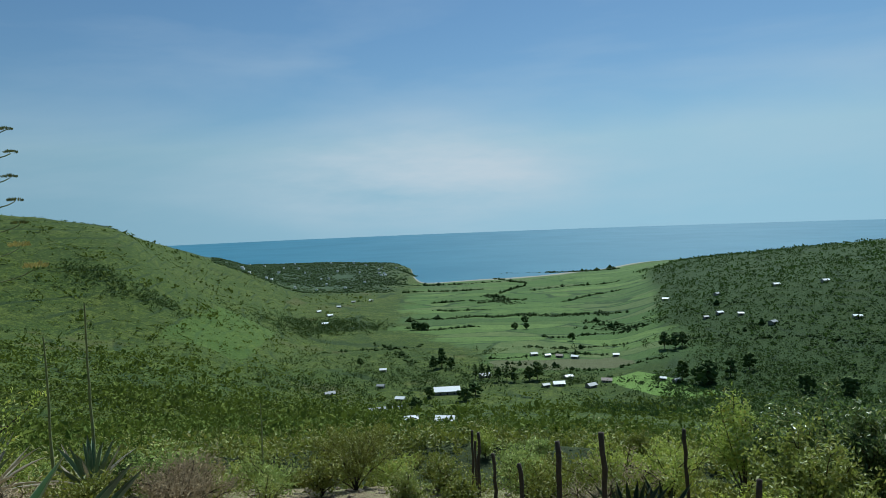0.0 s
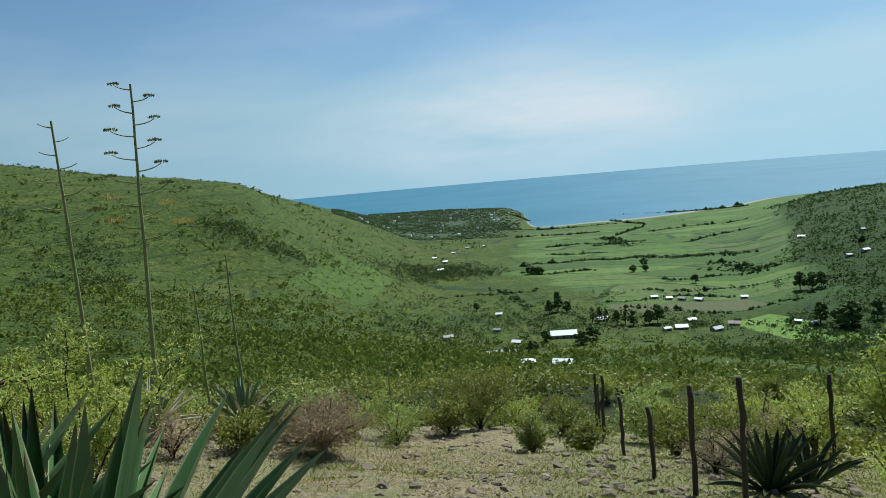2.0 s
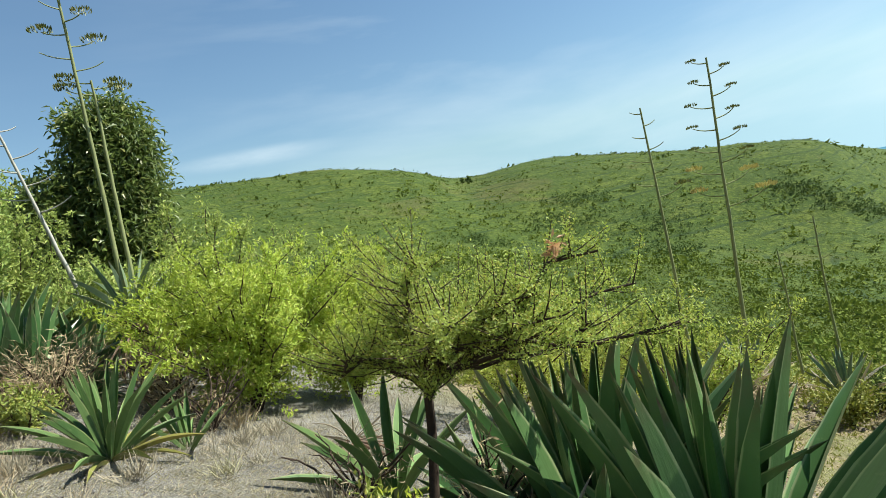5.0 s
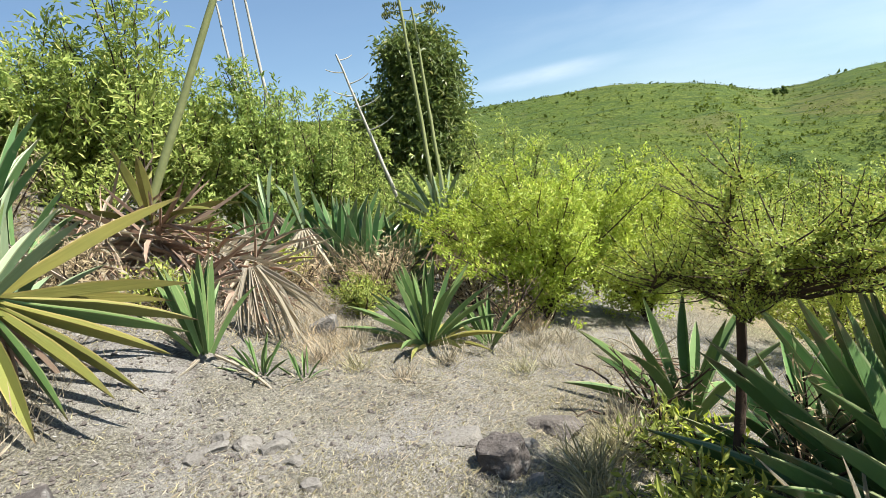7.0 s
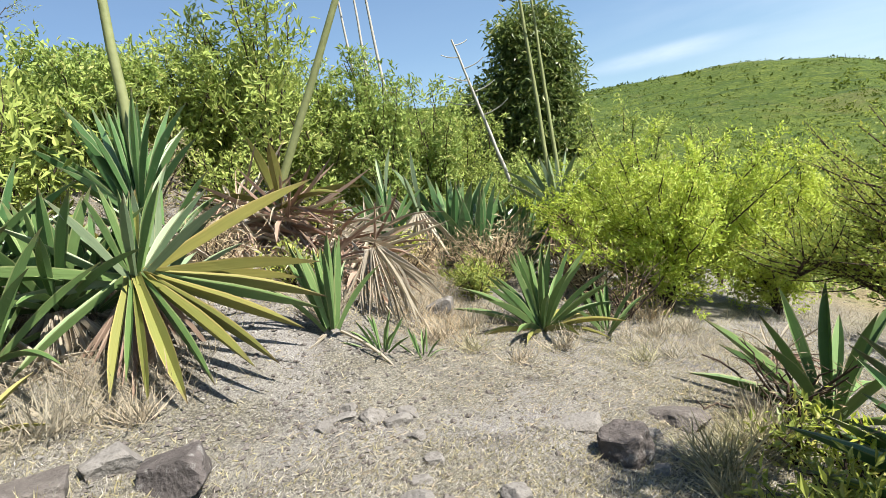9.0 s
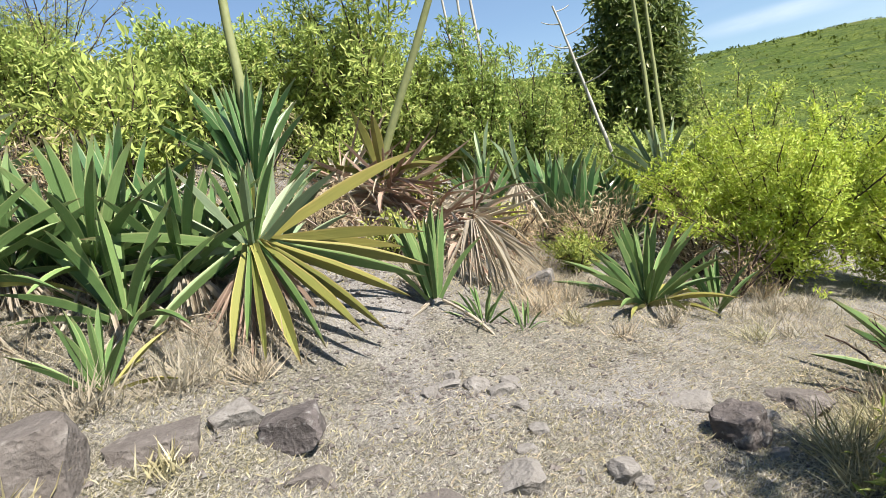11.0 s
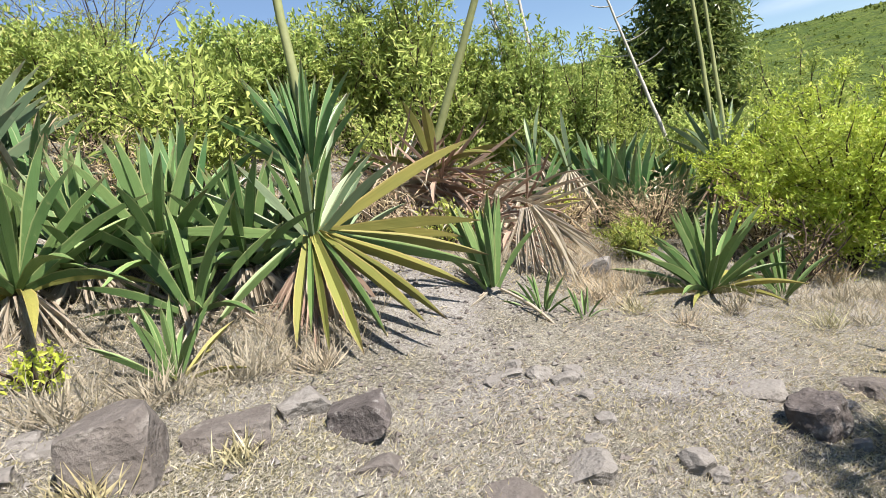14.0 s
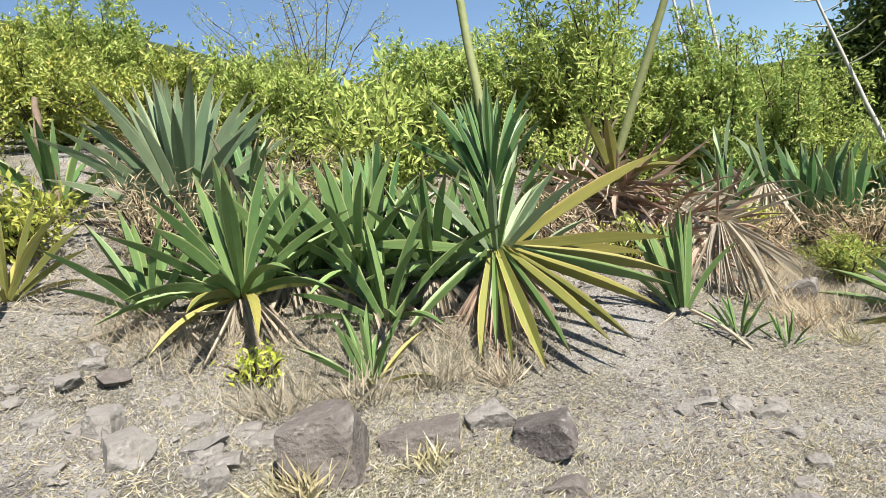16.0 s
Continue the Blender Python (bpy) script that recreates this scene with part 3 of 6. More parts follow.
# the shaded hill and the headland
x, y = screen_scatter(rng, 27000, -62, -12, 230, 1400)
d, b = np.hypot(x, y), np.degrees(np.arctan2(-x, y))
rise = ground(x, y)
keep = ((rise > -90 + 5 * ripple(x, y, 40, 3)) | ((d < 420) & (b < -19) & (ripple(x, y, 30, 1) > -0.5))) & (ripple(x, y, 45, 4) + 0.5 * ripple(x, y, 15, 2) > -0.9 + 0.7 * rng.uniform(-1, 1, len(x)))
x, y, d = x[keep], y[keep], d[keep]
stuff("woodland", *puffs(rng, x, y, rng.uniform(0.7, 2.2, len(x)) * (0.6 + d / 800), 5, 0.85, 0.6), MAT["wood"], "dark woodland covering the shaded hill", "woodland")
x, y = scatter(rng, 14000, 3.2, 20, 930, 1440)
keep = (ground(x, y) > -108) & (x < -95 + 30 * ripple(x, y, 60, 3) + 25 * rng.normal(size=len(x))) & (ripple(x, y, 30, 4) > rng.uniform(-1.6, 0.7, len(x)))
x, y = x[keep], y[keep]
stuff("woodland", *clumps(rng, x, y, rng.uniform(1.0, 3.0, len(x)), 0.5, coarse=True), MAT["wood"], "dark trees over the headland", "woodland")
# hedge lines, the wooded stream and the trees along the shore
lx, ly = [], []
for row, (xa, ya, xb, yb, n) in enumerate(((169, 640, 79, 662, 150), (142, 597, 160, 520, 120), (79, 662, 20, 655, 80), (20, 665, -40, 644, 60), (79, 759, 60, 870, 130), (100, 800, 40, 780, 70), (75, 870, 130, 1000, 60), (130, 1000, 90, 1150, 60),
                                           (-40, 590, 30, 585, 50), (60, 480, 150, 470, 40), (30, 440, 110, 452, 60), (-60, 520, -20, 430, 40), (-100, 470, -20, 500, 40), (95, 372, 128, 308, 40), (40, 410, 140, 395, 60),
                                           (-10, 720, 50, 710, 40), (-20, 800, 50, 800, 50), (140, 760, 230, 830, 50), (120, 900, 260, 930, 50), (-60, 930, 60, 940, 60), (-80, 1040, 100, 1060, 70), (120, 560, 240, 500, 50), (80, 525, 150, 530, 40),
                                           (330, 1215, -60, 1275, 420), (-60, 1275, -85, 1290, 50), (200, 410, 260, 340, 60), (150, 440, 220, 430, 40))):
    n = int(n * 2.2)
    u = rng.uniform(0, 1, n)
    wide = 2.4 if n < 220 else 7.0
    lx.append(xa + (xb - xa) * u + rng.normal(0, wide, n))
    ly.append(ya + (yb - ya) * u + rng.normal(0, wide * 0.7, n) + 6 * np.sin(7 * u + row))
x, y = np.concatenate(lx), np.concatenate(ly)
stuff("hedge_lines", *clumps(rng, x, y, np.exp(rng.normal(-0.45, 0.5, len(x))) * (0.7 + np.hypot(x, y) / 900), 0.75, coarse=True), MAT["wood"], "dark hedge lines and stream-side trees between fields", "hedges")

# ---- agaves ----
def agave_mat(name, dark, light, edge, rough=0.5, under=None, share=0.12, spec=0.28):
    m = Mat(name, rough, spec)
    o = m.obj()
    s = m.n.new("ShaderNodeSeparateXYZ")
    m.l.new(o, s.inputs[0])
    streak = m.n.new("ShaderNodeMapping")
    streak.inputs["Scale"].default_value = (60, 60, 2.5)
    m.l.new(o, streak.inputs[0])
    n = m.noise(1.0, 5, 0.6, streak.outputs[0])
    c = m.mix(m.each(), dark, light)
    c = m.mix(m.step(n, 0.3, 0.75, 0, 0.5), c, [v * 0.5 for v in light])
    c = m.mix(m.step(m.noise(9, 5, 0.7, o), 0.58, 0.75, 0, 0.55), c, edge)
    c = m.mix(m.step(m.noise(2.2, 3, 0.6, o), 0.45, 0.65, 0, 0.5), c, under or light)
    # pale leaf margin, which also paints in the sun's highlight along the edge
    side = m.n.new("ShaderNodeAttribute")
    side.attribute_name = "across"
    lit_rim = m.step(m.math("ABSOLUTE", side.outputs["Fac"]), 0.84, 0.92, 0, 0.55)
    c = m.mix(lit_rim, c, [min(0.7, v * 1.1) for v in edge])
    c = m.mix(m.math("MULTIPLY", m.step(s.outputs[2], 0.80, 0.99), m.step(m.noise(14, 3, 0.6, o), 0.35, 0.6)), c, (0.13, 0.085, 0.05))
    m.colour(c).bump(n, 0.25, 0.01)
    m.glow_through(m.mix(0.5, c, light), share)
    return m.m


AGAVE = dict(
    green=agave_mat("agave_green", (0.064, 0.132, 0.040), (0.185, 0.280, 0.092), (0.33, 0.35, 0.15)),
    dark=agave_mat("agave_dark_green", (0.050, 0.130, 0.042), (0.160, 0.280, 0.098), (0.42, 0.45, 0.24), 0.32, spec=0.6),
    grey=agave_mat("agave_grey_green", (0.120, 0.190, 0.100), (0.255, 0.325, 0.185), (0.38, 0.39, 0.23)),
    yellow=agave_mat("agave_yellowing", (0.150, 0.175, 0.045), (0.330, 0.300, 0.080), (0.40, 0.30, 0.11), under=(0.165, 0.215, 0.065)),
    dead=agave_mat("agave_dead_leaf", (0.317, 0.255, 0.176), (0.546, 0.484, 0.378), (0.598, 0.554, 0.475), 0.9, share=0.35),
    # leaf green darkened as if in shade, for the agaves by the fence
    shade_dark=agave_mat("agave_shade_dark_leaf", (0.024, 0.044, 0.02), (0.072, 0.1, 0.044), (0.128, 0.136, 0.072), 0.5),
    straw=agave_mat("agave_straw_leaf", (0.448, 0.376, 0.264), (0.608, 0.544, 0.424), (0.592, 0.544, 0.448), 0.9, share=0.35),
    rust=agave_mat("agave_rusty_leaf", (0.25, 0.15, 0.11), (0.50, 0.36, 0.265), (0.464, 0.376, 0.28), 0.9, share=0.25),
)


def leaf_mesh(name, material, width, curl, channel=0.35, sway=0.0):
    """One sword-shaped leaf of unit length along z, hollow on the inner side, with a keel behind."""
    prof = ((0.0, 0.62), (0.12, 0.60), (0.30, 0.82), (0.48, 1.0), (0.64, 0.95), (0.78, 0.72), (0.90, 0.36), (0.97, 0.12))
    v, f = [], []
    for z, w in prof:
        y, h = curl * z * z, w * width / 2
        zz = z * (1 - 0.25 * abs(curl) * z)
        x = sway * z * z
        v += [(x - h, y - h * channel, zz), (x, y + h * 0.10, zz), (x + h, y - h * channel, zz), (x, y + h * 0.10 + 0.018 * (1.1 - z), zz)]
    for i in range(len(prof) - 1):
        a = 4 * i
        for p, q in ((0, 1), (1, 2), (2, 3), (3, 0)):
            f.append((a + p, a + q, a + q + 4, a + p + 4))
    tip = len(v)
    v.append((sway, curl, 1 - 0.25 * abs(curl)))
    me = bpy.data.meshes.new(name)
    me.from_pydata(v, [], f + [(tip - 4 + p, tip - 4 + q, tip) for p, q in ((0, 1), (1, 2), (2, 3), (3, 0))])
    across = me.attributes.new("across", "FLOAT", "POINT")
    across.data.foreach_set("value", [-1.0, 0.0, 1.0, 0.0] * len(prof) + [0.0])
    me.materials.append(material)
    return me


LEAF = {}
for kind, mt in AGAVE.items():
    slack = kind in ("dead", "rust", "straw")
    LEAF[kind] = [leaf_mesh("agave_leaf", mt, w, c, 0.55 if slack else 0.72, q)
                  for w, c, q in (((0.085, 0.2, 0.06), (0.065, 0.45, -0.08), (0.075, -0.1, 0.1)) if slack else
                                  ((0.135, 0.03, 0), (0.125, 0.10, 0.02), (0.115, 0.26, -0.04), (0.13, -0.05, 0.05), (0.12, 0.16, -0.07), (0.11, 0.38, 0.06)))]


def put_leaf(plant, kind, az, tilt, length, r, heart, low=0.0, name="leaf", wide=1.0, stiff=False):
    style = 0 if tilt < 25 or stiff else 1 if tilt < 60 else 2
    if len(LEAF[kind]) == 3:
        style = r.randrange(3)
    elif r.random() < (0.2 if stiff else 0.45):
        style += 3
    m = (Matrix.Translation((0, 0, heart)) @ Matrix.Rotation(radians(az), 4, "Z") @ Matrix.Translation((0, 0.035 + 0.03 * min(tilt, 90) / 90, -low))
         @ Matrix.Rotation(radians(-tilt), 4, "X") @ Matrix.Rotation(radians(r.uniform(-15, 15)), 4, "Z") @ Matrix.Diagonal((length * wide, length, length, 1)))
    part(name, LEAF[kind][style], plant, "", m)


def agave(x, y, length, n, lo, hi, kind, label, seed, outer="yellow", n_outer=0, heart=0.05, dead=0, lean=(0, 0), dead_kind="dead", wide=0.76, name="agave"):
    """A rosette: inner leaves of one kind, some outer ones, and a skirt of dead leaves below a raised heart."""
    r = random.Random(seed)
    plant = empty(name, x, y, z_at(x, y) - 0.02, 0)
    if lean[1]:
        plant.matrix_world = plant.matrix_world @ Matrix.Rotation(radians(lean[0]), 4, "Z") @ Matrix.Rotation(radians(-lean[1]), 4, "X") @ Matrix.Rotation(radians(-lean[0]), 4, "Z")
    spin = r.uniform(0, 360)
    for i in range(n):
        u = i / max(1, n - 1)
        tilt = lo + (hi - lo) * u ** 0.9 + r.uniform(-6, 6)
        k = outer if i >= n - n_outer else kind
        put_leaf(plant, k, spin + 137.5 * i + r.uniform(-18, 18), tilt, length * (0.80 + 0.2 * math.sin(2.6 * u + 0.5)) * r.uniform(0.88, 1.06), r, heart, 0.05 * u, "leaf", wide)
    for i in range(dead):
        put_leaf(plant, dead_kind, spin + 97 * i + r.uniform(-20, 20), r.uniform(132, 174) if heart >= 0.25 else r.uniform(98, 126), max(0.35, min(length, heart + 0.45)) * r.uniform(0.7, 1.1), r, heart, 0.06, "dead_leaf", r.uniform(0.35, 0.7))
    if heart > 0.3:
        v, f = tubes([(np.array([(0, 0, -0.05), (0.01, 0, heart * 0.5), (0, 0, heart - 0.06)]), np.array([0.10, 0.10, 0.05]))], 8)
        part("stem", mesh_np("agave_stem", v, f, AGAVE["rust"]), plant)
    return tagged(plant, label, "agave", "agaves on the slope")


agave(-1.96, 1.82, 1.46, 92, 0, 76, "dark", "large dark green agave with upright sword leaves", 11, heart=0.04, wide=0.46)
agave(-2.59, 1.69, 1.40, 86, 0, 74, "dark", "large dark green agave with stiff pointed leaves", 12, heart=0.04, dead=8, wide=0.46)
agave(-3.22, 1.62, 1.0, 20, 6, 70, "dark", "shaded dark green agave below a thorn bush", 13, dead=8)
agave(-4.40, 1.47, 0.95, 20, 12, 85, "green", "green agave with splayed leaves below a thorn bush", 14, n_outer=4, dead=6)
agave(-5.85, -0.16, 0.80, 42, 3, 84, "green", "green agave with yellowing lower leaves on the track", 15, n_outer=12, wide=0.62)
agave(-6.05, 0.42, 0.55, 12, 8, 60, "green", "small green agave beside a larger one", 16)
agave(-8.44, 0.47, 0.85, 18, 4, 62, "grey", "grey-green agave on a tall skirt of dead leaves", 17, n_outer=4, heart=1.05, dead=44, dead_kind="rust", wide=0.65)
agave(-8.66, -0.70, 1.2, 34, 4, 58, "dark", "blue-green agave in a dense clump", 18, lean=(10, 16), dead=10)
agave(-9.2, -1.02, 1.4, 34, 6, 66, "dark", "blue-green agave with long upright leaves", 19, lean=(10, 12))
agave(-8.9, -0.2, 1.2, 28, 6, 70, "dark", "blue-green agave among dry stalks", 20, lean=(0, 14), dead=8)
agave(-8.30, -1.74, 0.85, 20, 6, 60, "dark", "dark upright agave beside withered ones", 21, heart=0.35, dead=12)
agave(-8.44, -1.30, 0.80, 3, 10, 40, "grey", "withered agave with pale hanging dead leaves", 22, heart=0.85, dead=70, dead_kind="straw")
agave(-8.75, -1.75, 0.75, 3, 10, 40, "grey", "withered agave with pale striped dead leaves", 23, heart=0.95, dead=46, dead_kind="straw")
agave(-4.37, -1.62, 0.62, 14, 4, 34, "green", "narrow upright green agave in dry grass", 25, heart=0.12, dead=6)
agave(-4.40, -1.32, 0.27, 14, 6, 66, "green", "small light green agave pup on the track edge", 26)
agave(-4.52, -1.08, 0.20, 10, 6, 60, "green", "tiny agave pup beside another", 27)
agave(-4.92, -3.05, 0.95, 34, 3, 48, "dark", "tall dark green agave carrying a flower stalk", 28, heart=0.62, dead=40, wide=0.42)
agave(-3.62, -2.92, 0.72, 32, 3, 72, "green", "broad green agave in a crowded row", 29, heart=0.26, dead=40)
agave(-3.35, -3.30, 0.76, 34, 3, 76, "green", "broad green agave with dense leaves in a row", 30, heart=0.28, dead=44)
agave(-3.80, -3.45, 0.76, 22, 4, 60, "dark", "dark green agave at the back of the row", 31, heart=0.3)
agave(-3.08, -3.60, 0.7, 18, 4, 64, "green", "upright green agave between larger ones", 32, heart=0.26, dead=40)
agave(-2.66, -3.62, 0.80, 38, 3, 92, "green", "large green agave above brown hanging leaves", 33, n_outer=6, heart=0.26, dead=40)
agave(-2.73, -2.87, 0.42, 18, 5, 72, "green", "small yellow-green agave in front of larger ones", 34, n_outer=6)
agave(-3.69, -5.30, 1.32, 52, 2, 58, "grey", "large grey-green agave with upright leaves uphill", 35, heart=0.15, dead=10, wide=0.62)
agave(-4.25, -5.15, 1.0, 14, 40, 88, "dead", "withered brown agave lying beside a green one", 36, dead=16)
agave(-3.10, -6.16, 0.85, 16, 6, 66, "green", "green agave beside a brown broken stalk", 37, heart=0.1, dead=4)
agave(-2.03, -4.90, 0.62, 22, 6, 70, "yellow", "sun-bleached yellow agave uphill", 38, n_outer=0)
agave(-6.00, 10.42, 0.95, 40, 8, 96, "grey", "pale grey agave below a thin flower stalk", 39, "straw", 28, heart=0.3, dead=12, dead_kind="straw")
agave(-7.04, 9.35, 1.1, 44, 8, 96, "grey", "pale drying agave below a tall flower stalk", 40, "straw", 30, heart=0.35, dead=18, dead_kind="straw")
agave(-6.9, 13.2, 0.8, 18, 6, 60, "green", "green agave in the shrubs down the slope", 41)
agave(-5.3, 12.6, 0.8, 18, 6, 60, "dark", "dark green agave at the path edge", 42)
agave(2.2, 7.75, 0.85, 26, 6, 66, "shade_dark", "dark agave against the post fence", 43, wide=0.8)
agave(2.8, 8.3, 0.8, 20, 6, 70, "shade_dark", "dark agave behind the post fence", 44, wide=0.8)

for i, (ax, ay, al, an, kind, lab) in enumerate(((-3.95, -2.95, 0.66, 22, "dark", "dark green agave pup filling the row"), (-3.2, -3.05, 0.7, 18, "green", "green agave pup in the crowded row"), (-3.5, -3.75, 0.7, 24, "dark", "tall dark agave behind the row"), (-2.9, -3.85, 0.64, 20, "green", "green agave behind the row"),
                                                     (-4.3, -2.75, 0.8, 18, "grey", "grey-green agave beside the yellow one"), (-2.35, -4.0, 0.6, 14, "green", "small green agave at the row's end"), (-4.1, -5.0, 0.9, 20, "dark", "dark agave beside a larger one uphill"), (-5.6, -3.3, 0.8, 16, "dark", "dark agave below the hedge"))):
    agave(ax, ay, al, an, 4, 70, kind, lab, 60 + i, heart=0.12, dead=8)
for i, (ax, ay) in enumerate(((-7.0, -1.95), (-7.3, -2.7), (-6.0, -2.95), (-7.7, -2.1))):
    agave(ax, ay, 0.75, 12, 72, 108, "rust" if i % 2 else "dead", "withered brown agave on the overgrown bank", 80 + i, heart=0.2, dead=34, dead_kind="dead" if i % 2 else "rust")

# a withered heap with a few living yellow leaves, and the dry fan below it
heap = agave(-6.52, -2.46, 0.95, 10, 62, 100, "rust", "collapsed rusty-brown agave heap with a leaning stalk", 50, n_outer=0, heart=0.42, dead=90, dead_kind="rust")
r = random.Random(51)
for i in range(46):
    put_leaf(heap, "rust" if i % 3 else "straw", r.uniform(0, 360), r.uniform(55, 110), r.uniform(0.55, 1.05), r, r.uniform(0.3, 0.6), 0.03, "dead_leaf", r.uniform(0.25, 0.6))
for az, tilt in ((-70, 40), (-100, 25), (-40, 75), (15, 70), (-130, 60)):
    put_leaf(heap, "yellow", az, tilt, 0.85, random.Random(az), 0.5)
agave(-6.2, -1.75, 0.8, 12, 75, 105, "rust", "flattened brown agave leaves on the bank", 51, heart=0.2, dead=30, dead_kind="rust")
fan = empty("agave", -5.53, -1.45, z_at(-5.53, -1.45))
tagged(fan, "dry straw-coloured agave fan drooping over the bank", "agave", "agaves on the slope")
r = random.Random(5)
for i in range(34):
    put_leaf(fan, "straw" if i % 3 == 0 else "dead", r.uniform(-150, 35), r.uniform(122, 168), r.uniform(0.5, 0.9), r, 0.56, 0, "dead_leaf", r.uniform(0.2, 0.45))
agave(-2.12, 1.02, 0.48, 6, 20, 80, "straw", "bleached agave stump with curling dead leaves", 53, heart=0.42, dead=26, dead_kind="straw", wide=0.5)
for i, (hx, hy, hz, hn) in enumerate(((-6.35, -2.85, 0.40, 60), (-6.75, -2.05, 0.42, 60), (-6.1, -2.05, 0.25, 46), (-7.1, -1.75, 0.45, 50))):
    pile = empty("agave", hx, hy, z_at(hx, hy))
    tagged(pile, "pile of withered reddish-brown agave leaves on the bank", "agave", "agaves on the slope")
    r = random.Random(500 + i)
    for k in range(hn):
        put_leaf(pile, ("rust", "rust", "dead", "straw")[k % 4], r.uniform(0, 360), r.uniform(48, 125), r.uniform(0.45, 0.95), r, hz * r.uniform(0.5, 1.1), 0.03, "dead_leaf", r.uniform(0.3, 0.7))
stump = agave(-5.84, 1.76, 0.42, 10, 30, 80, "dead", "brown ball of dead agave leaves on the ground", 52, heart=0.16, dead=46, dead_kind="rust")

# the big agave with long yellow leaves hanging on to the track
gold = empty("agave", -3.73, -2.51, z_at(-3.73, -2.51))
tagged(gold, "big agave with green heart and long yellow drooping leaves", "agave", "agaves on the slope")
r = random.Random(8)
for i in range(20):
    put_leaf(gold, "green" if i < 12 else "grey", 137.5 * i + 40, 3 + 3.1 * i, 0.44 + 0.015 * i, r, 0.50, 0.004 * i, "leaf", 0.66, True)
for az, tilt, length, kind, wide in ((30, 68, 1.35, "yellow", 0.36), (25, 96, 1.18, "yellow", 0.9), (18, 108, 1.22, "yellow", 0.75), (-4, 120, 1.18, "yellow", 0.85),
                                     (-24, 130, 1.12, "yellow", 1.0), (-50, 140, 1.02, "yellow", 1.25), (-84, 138, 0.9, "yellow", 1.0), (-66, 147, 0.95, "yellow", 0.7),
                                     (36, 102, 1.1, "yellow", 0.6), (8, 115, 1.2, "green", 0.55), (-14, 127, 1.15, "yellow", 0.6), (-36, 136, 1.0, "green", 0.6), (-70, 130, 0.95, "green", 0.6), (-120, 118, 0.9, "green", 0.9), (-150, 92, 1.05, "grey", 0.9), (170, 72, 1.1, "grey", 0.9), (140, 60, 1.1, "yellow", 0.7), (-135, 75, 1.0, "green", 1.0), (110, 48, 1.05, "yellow", 0.7), (90, 40, 1.1, "grey", 0.7)):
    put_leaf(gold, kind, az, tilt, length * 0.86, r, 0.50, 0.05, "leaf", wide * 0.58, True)
for i in range(46):
    put_leaf(gold, "rust" if i % 3 else "dead", r.uniform(-160, 60), r.uniform(138, 175), r.uniform(0.45, 0.75), r, 0.42, 0.05, "dead_leaf", r.uniform(0.3, 0.75))
v, f = tubes([(np.array([(0, 0, -0.05), (0.02, 0, 0.3), (0, 0, 0.44)]), np.array([0.11, 0.11, 0.06]))], 8)
part("stem", mesh_np("agave_stem", v, f, AGAVE["rust"]), gold)

# ---- flower stalks ----
stalk_m = Mat("green_stalk", 0.6, 0.3)
_n = stalk_m.noise(12, 4, 0.6, stalk_m.obj())
stalk_m.colour(stalk_m.mix(_n, (0.136, 0.16, 0.056), (0.264, 0.272, 0.12))).bump(_n, 0.2)
stalk_m = stalk_m.m
pale_m = Mat("bleached_stalk", 0.8, 0.2)
_n = pale_m.noise(9, 5, 0.7, pale_m.obj())
pale_m.colour(pale_m.mix(_n, (0.24, 0.216, 0.176), (0.496, 0.472, 0.424))).bump(_n, 0.3)
pale_m = pale_m.m
pod_m = leaf_mat("flower_heads", (0.048, 0.08, 0.024), (0.136, 0.152, 0.04), (0.272, 0.232, 0.056), share=0.15)
gold_m = leaf_mat("yellow_flower_heads", (0.32, 0.272, 0.064), (0.48, 0.424, 0.144), share=0.15)


def head_mesh(seed, size, material):
    """A flat umbel of upright buds."""
    g = np.random.default_rng(seed)
    n = 60
    a, q = g.uniform(0, 6.28, n), np.sqrt(g.uniform(0, 1, n))
    base = np.stack([q * np.cos(a), q * np.sin(a), 0.25 * (1 - q * q)], -1) * size
    way = np.stack([0.6 * q * np.cos(a), 0.6 * q * np.sin(a), np.ones(n)], -1)
    v, f = leaf_quads(base, way, g.normal(size=(n, 3)), size * g.uniform(0.35, 0.6, n), size * 0.22)
    return mesh_np("flower_head", v, f, material, False)


HEADS = [head_mesh(s, 0.105, pod_m) for s in range(3)]
GOLD_HEADS = [head_mesh(s, 0.14, gold_m) for s in range(3, 5)]


